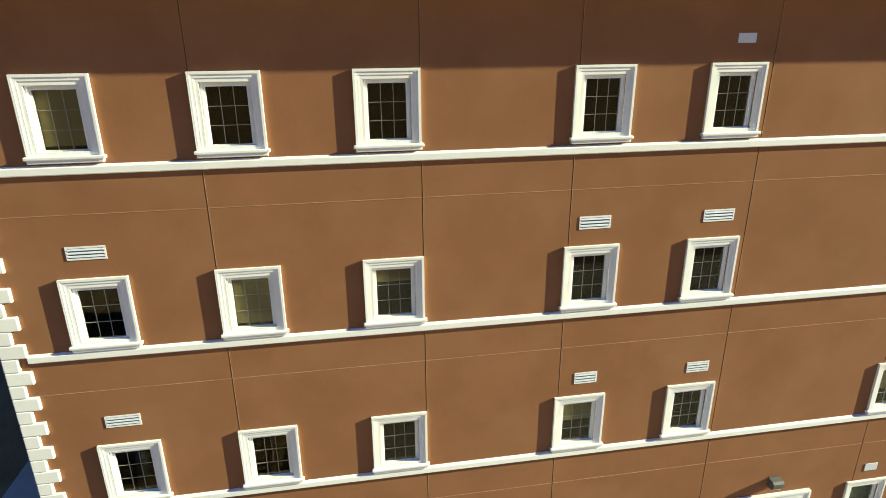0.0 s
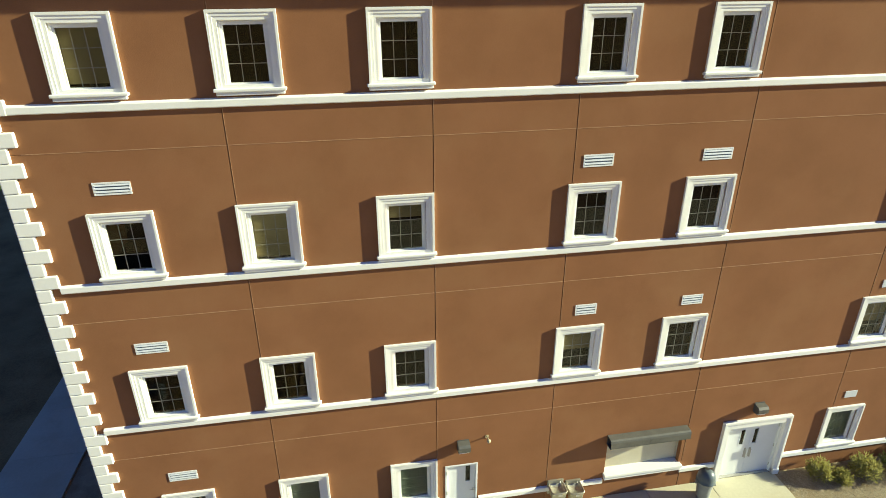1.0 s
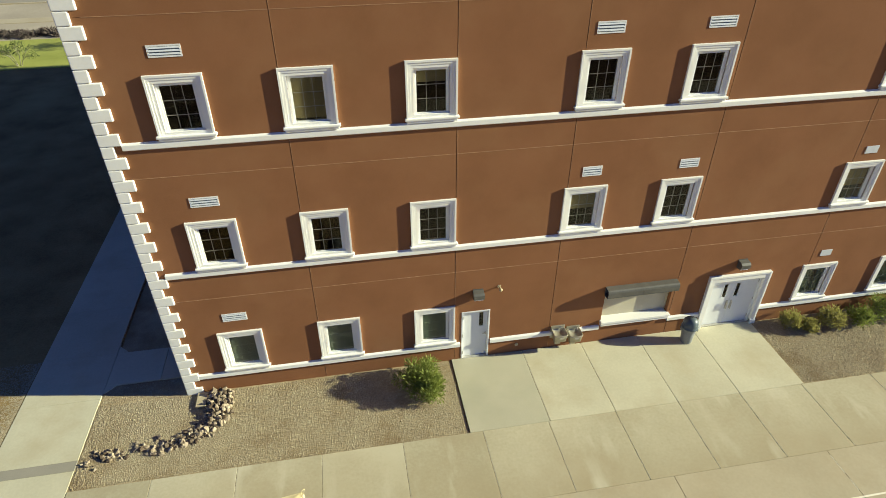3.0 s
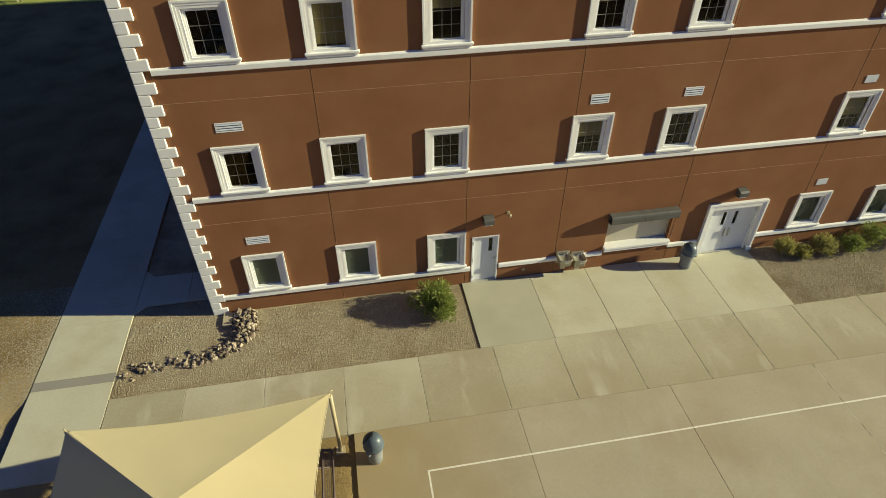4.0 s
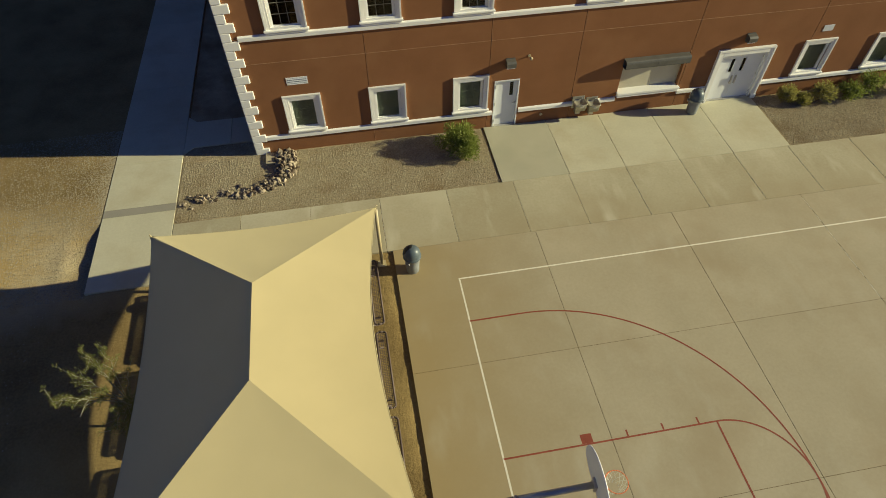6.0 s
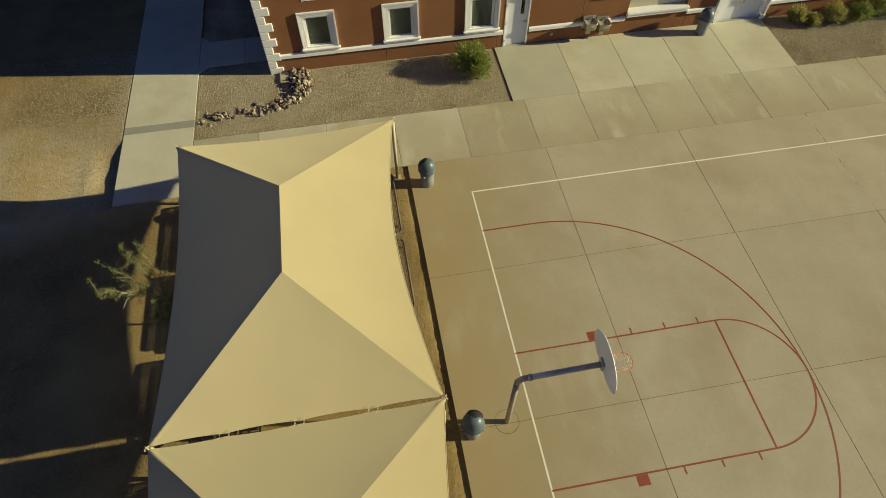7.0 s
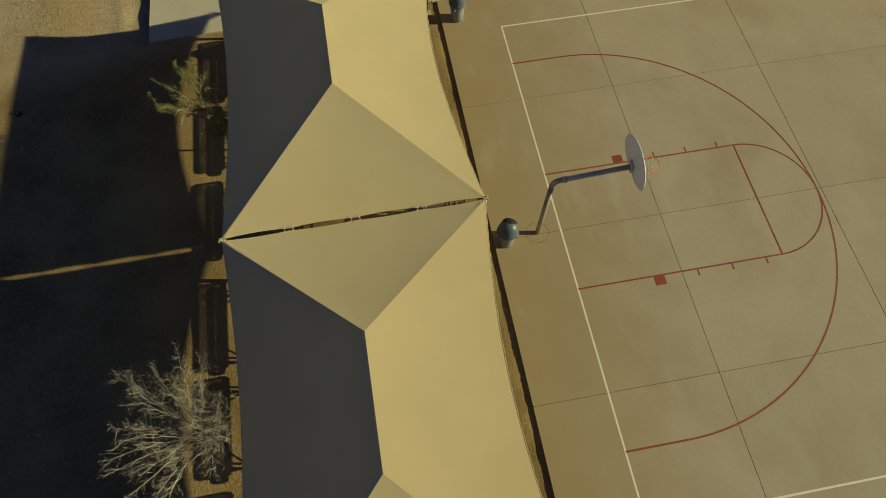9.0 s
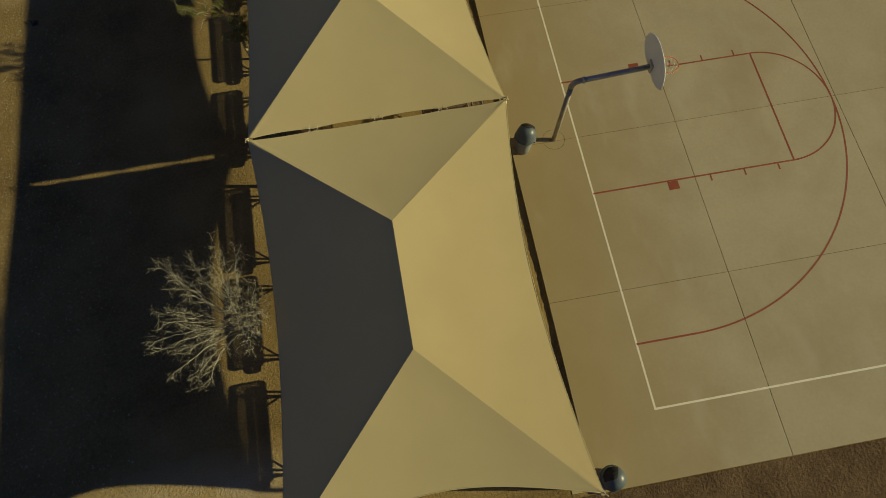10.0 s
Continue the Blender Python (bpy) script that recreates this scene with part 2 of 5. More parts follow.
for leafy_material in (LEAF, LEAFPALE, LEAFDRY):
    nt = leafy_material.node_tree
    glow = nt.nodes.new("ShaderNodeBsdfTranslucent")
    blend = nt.nodes.new("ShaderNodeMixShader")
    blend.inputs[0].default_value = 0.35
    pb = nt.nodes["Principled BSDF"]
    nt.links.new(pb.inputs["Base Color"].links[0].from_socket, glow.inputs["Color"])
    nt.links.new(pb.outputs[0], blend.inputs[1])
    nt.links.new(glow.outputs[0], blend.inputs[2])
    nt.links.new(blend.outputs[0], nt.nodes["Material Output"].inputs["Surface"])
LEAFDEEP = surf("deep_green_leaves", (0.05, 0.075, 0.02), (0.12, 0.15, 0.045), 5, 0.65, 25, 0.1, 0.002, spec=0.25)
# Dark leaf colour that paints the shadow of a tree out of view.
TREESHADE = surf("tree_shadow_leaves", (0.06, 0.05, 0.048), (0.14, 0.11, 0.095), 3, 0.8, 25, 0.2, 0.004, spec=0.1)
GRASS = surf("lawn", (0.26, 0.285, 0.06), (0.39, 0.405, 0.1), 0.3, 0.9, 12, 0.6, 0.03, spec=0.1)
# Darker, browner steel for the post and elbow than for the arm.
DULLSTEEL = surf("dull_brown_steel", (0.32, 0.28, 0.21), (0.44, 0.4, 0.31), 3, 0.5, 18, 0.06, 0.002, metal=0.3)
ASPHALT = surf("dusty_asphalt", (0.25, 0.22, 0.17), (0.34, 0.3, 0.235), 0.3, 0.9, 20, 0.3, 0.01)
# Near-black stands in for the dimness of the rooms behind the glass.
DARKROOM = surf("room_darkness", (0.02, 0.017, 0.012), (0.04, 0.034, 0.025), 1, 0.9)
ROOFING = surf("roof_membrane", (0.5, 0.49, 0.46), (0.6, 0.59, 0.56), 0.5, 0.9)
BLIND = surf("window_blind", (0.5, 0.38, 0.19), (0.58, 0.45, 0.24), 2, 0.8)



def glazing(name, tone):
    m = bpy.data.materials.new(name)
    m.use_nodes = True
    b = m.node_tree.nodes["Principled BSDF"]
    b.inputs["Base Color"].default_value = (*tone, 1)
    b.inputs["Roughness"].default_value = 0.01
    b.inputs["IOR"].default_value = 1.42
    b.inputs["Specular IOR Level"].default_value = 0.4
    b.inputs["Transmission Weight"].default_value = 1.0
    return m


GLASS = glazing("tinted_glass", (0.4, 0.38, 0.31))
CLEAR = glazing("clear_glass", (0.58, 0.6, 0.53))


# ---- building helpers ----
def box(bm, x0, x1, y0, y1, z0, z1):
    v = [bm.verts.new((x, y, z)) for z in (z0, z1) for y in (y0, y1) for x in (x0, x1)]
    for f in ((0, 2, 3, 1), (4, 5, 7, 6), (0, 1, 5, 4), (2, 6, 7, 3), (0, 4, 6, 2), (1, 3, 7, 5)):
        bm.faces.new([v[k] for k in f])
    return v


def boxes(*sizes, bevel=0.0):
    bm = bmesh.new()
    for s in sizes:
        box(bm, *s)
    if bevel:
        bmesh.ops.bevel(bm, geom=bm.edges[:], offset=bevel, segments=2, affect="EDGES", profile=0.6)
    return bm


def rod(bm, a, b, r0, r1=None, sides=10, caps=True):
    """A round bar from a to b."""
    a, b = Vector(a), Vector(b)
    r1 = r0 if r1 is None else r1
    q = (b - a).to_track_quat("Z", "Y")
    rings = []
    for p, r in ((a, r0), (b, r1)):
        rings.append([bm.verts.new(p + q @ Vector((r * math.cos(2 * math.pi * k / sides), r * math.sin(2 * math.pi * k / sides), 0))) for k in range(sides)])
    for k in range(sides):
        j = (k + 1) % sides
        f = bm.faces.new((rings[0][k], rings[0][j], rings[1][j], rings[1][k]))
        f.smooth = True
    if caps:
        bm.faces.new(rings[0][::-1])
        bm.faces.new(rings[1])


def lathe(bm, profile, sides=24, centre=(0, 0, 0)):
    """A turned body from (radius, height) pairs."""
    rings = []
    for r, z in profile:
        rings.append([bm.verts.new((centre[0] + r * math.cos(2 * math.pi * k / sides), centre[1] + r * math.sin(2 * math.pi * k / sides), centre[2] + z)) for k in range(sides)])
    for a, b in zip(rings, rings[1:]):
        for k in range(sides):
            j = (k + 1) % sides
            bm.faces.new((a[k], a[j], b[j], b[k])).smooth = True
    if profile[0][0] > 0.001:
        bm.faces.new(rings[0][::-1])
    if profile[-1][0] > 0.001:
        bm.faces.new(rings[-1])


def hose(bm, pts, radius, sides=8):
    """One unbroken round cord along a line of points."""
    rings = []
    for k, p in enumerate(pts):
        way = (Vector(pts[min(k + 1, len(pts) - 1)]) - Vector(pts[max(k - 1, 0)])).to_track_quat("Z", "Y")
        rings.append([bm.verts.new(Vector(p) + way @ Vector((radius * math.cos(2 * math.pi * j / sides), radius * math.sin(2 * math.pi * j / sides), 0))) for j in range(sides)])
    for a, b in zip(rings, rings[1:]):
        for j in range(sides):
            bm.faces.new((a[j], a[(j + 1) % sides], b[(j + 1) % sides], b[j])).smooth = True
    bm.faces.new(rings[0][::-1]), bm.faces.new(rings[-1])


def mesh_of(name, bm, material):
    me = bpy.data.meshes.new(name)
    bm.normal_update()
    bm.to_mesh(me)
    bm.free()
    me.materials.append(material)
    return me


def part(name, bm, material, parent=None, label="", at=None):
    """Links a bmesh, or a mesh made before, as one object under a thing or a part."""
    me = bm if isinstance(bm, bpy.types.Mesh) else mesh_of(name, bm, material)
    ob = new(name, me)
    if parent:
        ob.parent = parent
    if at:
        ob.location = at
    if label:
        tagged(ob, label)
    return ob


def thing(name, at, label, category, group="", kind="", turn=0.0):
    ob = new(name)
    ob.empty_display_size = 0.2
    ob.location = at
    ob.rotation_euler = (0, 0, radians(turn))
    return tagged(ob, label, category, group, kind)


def structure(name, bm, material, label, category=""):
    return tagged(part(name, bm, material), label, category, kind="structure")


def less(rect, holes):
    """A rectangle (x0, x1, z0, z1) without the holes, as a list of rectangles."""
    xs = sorted({rect[0], rect[1], *[min(max(v, rect[0]), rect[1]) for h in holes for v in h[:2]]})
    zs = sorted({rect[2], rect[3], *[min(max(v, rect[2]), rect[3]) for h in holes for v in h[2:]]})
    out = []
    for z0, z1 in zip(zs, zs[1:]):
        run = None
        for x0, x1 in zip(xs, xs[1:]):
            cx, cz = (x0 + x1) / 2, (z0 + z1) / 2
            solid = not any(h[0] < cx < h[1] and h[2] < cz < h[3] for h in holes)
            if solid:
                run = (run[0], x1, z0, z1) if run else (x0, x1, z0, z1)
            if not solid and run:
                out.append(run)
                run = None
        if run:
            out.append(run)
    return out


# ---- the setting: ground and distance ----
LOW = -0.065


def soil_height(x, y):
    """Soil that rises a little to the west, lies flush with the path in the north and is washed out beside its south end."""
    def ramp(v, lo, hi):
        f = min(max((v - lo) / (hi - lo), 0.0), 1.0)
        return f * f * (3 - 2 * f)
    north = ramp(y, 9.5, 10.2) * (1 - ramp(y, 40, 48)) * ramp(x, -16.0, -12.8) * (1 - ramp(x, -12.1, -11.9))
    hollow = ramp(y, 6.7, 7.3) * (1 - ramp(y, 9.3, 9.9)) * ramp(x, -13.2, -12.5) * (1 - ramp(x, -12.1, -11.9))
    ripple = 0.02 * math.sin(3.1 * y + 1.0) + 0.012 * math.sin(7.7 * y)
    west = (1 - ramp(x, -15.8, -13.4)) * (1 - ramp(y, 8.6, 10.4))
    return LOW + 0.042 * north - (0.085 + ripple) * hollow + (0.085 + 0.055 * ramp(y, -1.0, 4.5)) * west


ground_bm = bmesh.new()
lines_x = [-1500, -900, -500, -300, -200, -140, -100, -80, -60, -50, -40, -30, -25, -20, -18] + [-16.5 + 0.5 * k for k in range(6)] + [-13.4 + 0.06 * k for k in range(25)] + [-11.5, -8, 0, 10, 20, 30, 60, 120, 300, 700, 1500]
lines_y = [-1500, -900, -500, -300, -150, -80, -50, -30, -20, -12, -6, -2, -1, 0, 1, 2, 3, 4, 5, 6] + [6.5 + 0.1 * k for k in range(42)] + [11, 13, 16, 20, 25, 30, 35, 40, 42, 44, 46, 48, 55, 70, 100, 160, 300, 700, 1500]
grid = [[ground_bm.verts.new((x, y, soil_height(x, y))) for y in lines_y] for x in lines_x]
for a, b in zip(grid, grid[1:]):
    for k in range(len(lines_y) - 1):
        ground_bm.faces.new((a[k], b[k], b[k + 1], a[k + 1])).smooth = True
# Sand washes also carry sunlight: placed on lit ground, leaving shaded soil darker.
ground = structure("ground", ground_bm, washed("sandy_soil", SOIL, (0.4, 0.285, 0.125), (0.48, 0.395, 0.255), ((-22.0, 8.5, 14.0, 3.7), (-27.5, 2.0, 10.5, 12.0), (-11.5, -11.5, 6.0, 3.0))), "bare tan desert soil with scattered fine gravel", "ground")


def sheet(name, x0, x1, y0, y1, z0, z1, material, label, category):
    return structure(name, boxes((x0, x1, y0, y1, z0, z1)), material, label, category)


bm = boxes((-9.72, 1.68, 9.53, 12.66, LOW - 0.08, LOW))
for v in bm.verts:
    if v.co.z > LOW - 0.01:
        v.co.z = -0.02 if v.co.x < -9 else LOW + 0.025
structure("gravel_bed_1", bm, GRAVEL, "bed of tan and grey rock mulch beside the wall", "gravel bed")
# the strip of soil between the canopies and the court, heaped unevenly against the slabs
rng = random.Random(31)
bm = bmesh.new()
rows = []
for j in range(241):
    y = -11.3 + 18.3 * j / 240
    h = 0.02 + 0.012 * math.sin(1.7 * y) + 0.008 * math.sin(5.3 * y + 1)
    rows.append([bm.verts.new((x, y, LOW + (0.0 if k == 0 else h * f + rng.uniform(-0.007, 0.008)))) for k, (x, f) in enumerate(((-4.6, 0), (-3.9, 0.4), (-3.4, 0.7), (-3.05, 1.0), (-2.83, 1.3), (-2.72, 0.5), (-2.545, -0.2)))])
for a, b in zip(rows, rows[1:]):
    for k in range(6):
        bm.faces.new((a[k], a[k + 1], b[k + 1], b[k])).smooth = True
structure("soil_strip", bm, SOIL, "uneven reddish soil strip between the canopies and the court", "soil")
sheet("gravel_bed_2", 12.98, 30.0, 9.53, 12.66, LOW - 0.05, LOW + 0.025, GRAVEL, "bed of tan and grey rock mulch beside the wall", "gravel bed")
sheet("gravel_bed_4", -9.7, -6.95, 12.66, 13.45, LOW - 0.05, LOW + 0.025, GRAVEL, "strip of rock mulch beside the shaded path", "gravel bed")
sheet("gravel_bed_3", -9.65, -6.95, 15.03, 30.0, LOW - 0.05, LOW + 0.02, GRAVEL, "rock mulch bed in the building's shade", "gravel bed")
sheet("bare_bed", -30, 30, -30.0, -11.32, LOW - 0.05, LOW + 0.015, MULCH, "dark brown soil and mulch beyond the court's edge", "soil")
sheet("lawn", -160, -10, 48.6, 57.0, LOW - 0.05, LOW + 0.03, GRASS, "watered green lawn along the street", "lawn")
VERGE = surf("dusty_verge", (0.36, 0.31, 0.23), (0.47, 0.41, 0.31), 0.15, 0.9, 6, 0.3, 0.01, stain=(0.28, 0.24, 0.19), stain_scale=0.08, stain_amount=0.5, spec=0.1)
sheet("verge", -200, 120, 57.0, 71.2, LOW - 0.05, LOW + 0.015, VERGE, "pale dusty verge between the lawn and the street", "verge")
sheet("pavement", -160, 60, 63.0, 64.7, LOW - 0.05, LOW + 0.06, CONCRETE, "pale concrete pavement along the street", "pavement")
sheet("road", -200, 120, 71.5, 84.0, LOW - 0.05, LOW + 0.02, ASPHALT, "worn grey asphalt street", "road")
sheet("road_kerb", -200, 120, 71.2, 71.5, LOW - 0.05, LOW + 0.12, CONCRETE, "concrete kerb of the street", "kerb")

# ---- the building ----
WALL = 12.66
COLS = (-4.935, -1.915, 1.145, 5.705, 8.745, 14.98, 18.09)
SILLS = (0.80, 4.80, 8.80, 12.77)
windows = [(c, s) for r, s in enumerate(SILLS) for k, c in enumerate(COLS) if not (r == 0 and k in (3, 4)) and not (k == 6 and r > 1)]
openings = [(c - 0.47, c + 0.47, s + 0.13, s + 1.41) for c, s in windows]
DOOR_1, DOOR_2, HATCH = (2.04, 3.0, -0.02, 2.08), (10.93, 12.88, -0.02, 2.12), (6.99, 9.45, 0.95, 2.12)
openings += [DOOR_1, DOOR_2, HATCH]
EAST, NORTH, TOP = 27.0, 40.9, 16.7

bm = bmesh.new()
for x0, x1, z0, z1 in less((-6.92, EAST, -0.3, TOP), openings):
    box(bm, x0, x1, WALL + 0.02, WALL + 0.3, z0, z1)
wall_south = structure("wall_south", bm, STUCCO, "four-storey brown stucco school wall with white trim", "wall")
structure("wall_west", boxes((-6.92, -6.62, WALL + 0.3, NORTH, -0.3, TOP)), STUCCO, "brown stucco end wall of the school", "wall")
structure("wall_east", boxes((EAST - 0.3, EAST, WALL + 0.3, NORTH, -0.3, TOP)), STUCCO, "brown stucco end wall of the school", "wall")
structure("wall_north", boxes((-6.62, EAST - 0.3, NORTH - 0.3, NORTH, -0.3, TOP)), STUCCO, "brown stucco rear wall of the school", "wall")
structure("roof", boxes((-6.62, EAST - 0.3, WALL + 0.3, NORTH - 0.3, 15.9, 16.2)), ROOFING, "pale flat roof behind a parapet", "roof")
# Back wall and floors carry the darkness of the rooms in their colour.
structure("wall_inside", boxes((-6.62, EAST - 0.3, 17.4, 17.55, -0.1, 15.9)), DARKROOM, "classroom back wall, room darkness put into its near-black colour", "wall")
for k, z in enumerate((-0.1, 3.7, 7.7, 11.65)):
    structure(f"floor_{k + 1}", boxes((-6.62, EAST - 0.3, WALL + 0.3, 17.4, z, z + 0.14)), DARKROOM, "school floor, room darkness put into its near-black colour", "floor")
bm = bmesh.new()
prof = [(0.0, 15.75), (-0.2, 15.78), (-0.3, 15.9), (-0.62, 15.95), (-0.81, 16.0), (-0.81, 16.12), (-0.86, 16.2), (-0.86, 16.34), (0.0, 16.4)]
ends = [[bm.verts.new((x, WALL + y, z)) for y, z in prof] for x in (-7.7, EAST + 0.6)]
for k in range(len(prof)):
    j = (k + 1) % len(prof)
    bm.faces.new((ends[0][k], ends[0][j], ends[1][j], ends[1][k]))
bm.faces.new(ends[0][::-1]), bm.faces.new(ends[1])
structure("cornice", bm, WHITE, "deep white moulded cornice under the parapet", "cornice")

# white string courses, broken at the doors and the hatch
for z, runs in ((0.59, ((-6.5, 2.0), (3.04, 6.945), (9.515, 10.72), (13.08, EAST))), (4.61, ((-6.5, EAST),)), (8.60, ((-6.5, EAST),)), (12.53, ((-6.5, EAST),))):
    for x0, x1 in runs:
        bm = bmesh.new()
        pr = [(0.0, 0.0), (-0.055, 0.0), (-0.07, 0.02), (-0.07, 0.14), (-0.055, 0.165), (0.0, 0.185)]
        ends = [[bm.verts.new((x, WALL + y, z + h)) for y, h in pr] for x in (x0, x1)]
        for k in range(len(pr)):
            j = (k + 1) % len(pr)
            bm.faces.new((ends[0][k], ends[0][j], ends[1][j], ends[1][k]))
        bm.faces.new(ends[0][::-1]), bm.faces.new(ends[1])
        part("string_course", bm, WHITE, wall_south, "white painted string course")


# ---- windows ----
def ring(bm, w, z0, z1, a, b, y0, y1):
    """A rectangular frame between the insets a and b from an outline of half width w."""
    box(bm, -w + a, w - a, y0, y1, z1 - b, z1 - a)
    box(bm, -w + a, w - a, y0, y1, z0 + a, z0 + b)
    box(bm, -w + a, -w + b, y0, y1, z0 + b, z1 - b)
    box(bm, w - b, w - a, y0, y1, z0 + b, z1 - b)


def make_window(at):
    w = thing("window", at, "white framed window with a nine-light grille, stucco trim and moulded sill", "window", kind="structure")
    bm = bmesh.new()
    ring(bm, 0.665, 0.0, 1.605, 0.0, 0.05, -0.067, 0.02)
    ring(bm, 0.665, 0.0, 1.605, 0.05, 0.115, -0.05, 0.02)
    ring(bm, 0.665, 0.0, 1.605, 0.115, 0.195, -0.036, 0.02)
    part("trim", bm, WHITE, w, "white moulded trim")
    bm = boxes((-0.715, 0.715, -0.125, 0.0, 0.06, 0.125), (-0.675, 0.675, -0.095, 0.0, -0.012, 0.06), bevel=0.018)
    part("window_sill", bm, WHITE, w, "white moulded sill")
    bm = bmesh.new()
    ring(bm, 0.47, 0.13, 1.41, 0.0, 0.05, 0.03, 0.14)
    ring(bm, 0.47, 0.13, 1.41, 0.05, 0.09, 0.05, 0.12)
    part("window_frame", bm, VINYL, w, "white vinyl frame")
    gx, gz = 0.38, (0.22, 1.32)
    step_x, step_z = 2 * gx / 3, (gz[1] - gz[0]) / 3
    pane = mesh_of("pane", boxes((0, step_x, 0.075, 0.083, 0, step_z)), GLASS)
    for i in range(3):
        for j in range(3):
            p = part("pane", pane, None, w, at=(-gx + i * step_x, 0, gz[0] + j * step_z))
            p.visible_shadow = False
    up = mesh_of("grille_bar", boxes((-0.0062, 0.0062, 0.062, 0.074, gz[0], gz[1])), MUNTIN)
    across = mesh_of("grille_bar", boxes((-gx, gx, 0.060, 0.073, -0.0062, 0.0062)), MUNTIN)
    for k in (1, 2):
        part("grille_bar", up, None, w, at=(-gx + k * step_x, 0, 0))
        part("grille_bar", across, None, w, at=(0, 0, gz[0] + k * step_z))
    return w


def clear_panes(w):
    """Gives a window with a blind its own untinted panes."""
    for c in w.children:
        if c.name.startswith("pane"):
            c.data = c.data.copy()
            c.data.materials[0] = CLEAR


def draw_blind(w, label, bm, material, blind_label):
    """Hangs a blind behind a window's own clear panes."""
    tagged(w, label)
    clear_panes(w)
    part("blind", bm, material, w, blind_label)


first = make_window((*windows[0][:1], WALL, windows[0][1]))
made = [first] + [copy_thing(first, pose(c, WALL, s)) for c, s in windows[1:]]
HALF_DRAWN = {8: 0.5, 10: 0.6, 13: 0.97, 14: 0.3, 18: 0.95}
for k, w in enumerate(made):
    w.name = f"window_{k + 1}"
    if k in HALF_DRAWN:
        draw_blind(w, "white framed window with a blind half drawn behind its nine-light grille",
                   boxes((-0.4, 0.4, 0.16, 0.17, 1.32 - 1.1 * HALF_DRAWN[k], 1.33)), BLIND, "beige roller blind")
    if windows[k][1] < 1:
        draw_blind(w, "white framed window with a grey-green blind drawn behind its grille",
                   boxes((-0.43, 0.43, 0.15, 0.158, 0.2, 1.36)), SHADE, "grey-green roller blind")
        for c in w.children:
            if c.name.startswith("grille_bar"):
                c.data = c.data.copy()
                c.data.materials[0] = DARKBAR

# ---- doors ----
door = thing("door_1", (DOOR_1[0], WALL, 0), "white steel door with a narrow light, closed", "door", kind="structure")
bm = boxes((0.0, 0.05, -0.012, 0.25, 0, 2.08), (0.91, 0.96, -0.012, 0.25, 0, 2.08), (0.05, 0.91, -0.012, 0.25, 2.03, 2.08), bevel=0.006)
part("door_frame", bm, DOOR, door, "white steel frame")
bm = bmesh.new()
for x0, x1, z0, z1 in less((0.055, 0.905, 0.015, 2.025), [(0.62, 0.76, 1.32, 1.92)]):
    box(bm, x0, x1, 0.085, 0.13, z0, z1)
leaf = part("door_leaf", bm, DOOR, door)
part("light_frame", boxes((0.6, 0.62, 0.078, 0.085, 1.3, 1.94), (0.76, 0.78, 0.078, 0.085, 1.3, 1.94), (0.62, 0.76, 0.078, 0.085, 1.92, 1.94), (0.62, 0.76, 0.078, 0.085, 1.3, 1.32)), DOOR, leaf)
p = part("pane", boxes((0.62, 0.76, 0.1, 0.11, 1.32, 1.92)), GLASS, leaf, "dark wired glass")
bm = bmesh.new()
rod(bm, (0.85, 0.085, 1.0), (0.85, 0.03, 1.0), 0.03, sides=12)
rod(bm, (0.85, 0.035, 1.0), (0.74, 0.035, 1.0), 0.012)
part("door_handle", bm, STEEL, door, "steel lever handle")
hinge = mesh_of("hinge", boxes((0.035, 0.065, -0.02, 0.085, 0, 0.12)), STEEL)
for z in (0.2, 0.98, 1.75):
    part("hinge", hinge, None, door, at=(0, 0, z))
part("threshold", boxes((0.05, 0.91, -0.03, 0.2, -0.01, 0.012)), STEEL, door)
# Added backing, near-black in place of an unlit lobby.
structure("door_backing_1", boxes((1.9, 3.1, WALL + 0.32, WALL + 0.36, 0.05, 2.3)), DARKROOM, "backing behind the door, lobby darkness put into its colour", "wall")

door = thing("door_2", (11.905, WALL, 0), "white double steel doors with narrow lights, closed, in white trim", "door", kind="structure")
bm = boxes((-1.155, -0.96, -0.1, 0.02, 0.0, 2.36), (0.96, 1.135, -0.1, 0.02, 0.0, 2.36), (-0.96, 0.96, -0.1, 0.02, 2.12, 2.36),
           (-1.175, -1.1, -0.125, 0.0, 0.0, 2.38), (1.08, 1.155, -0.125, 0.0, 0.0, 2.38), (-1.1, 1.08, -0.125, 0.0, 2.3, 2.38), bevel=0.008)
part("trim", bm, WHITE, door, "white moulded stucco trim")
part("plinth_block", boxes((0.96, 1.17, -0.15, 0.0, 0.0, 0.2), bevel=0.015), WHITE, door)
part("door_frame", boxes((-0.975, -0.925, 0.02, 0.25, 0, 2.12), (0.925, 0.975, 0.02, 0.25, 0, 2.12), (-0.925, 0.925, 0.02, 0.25, 2.04, 2.12), bevel=0.006), DOOR, door)
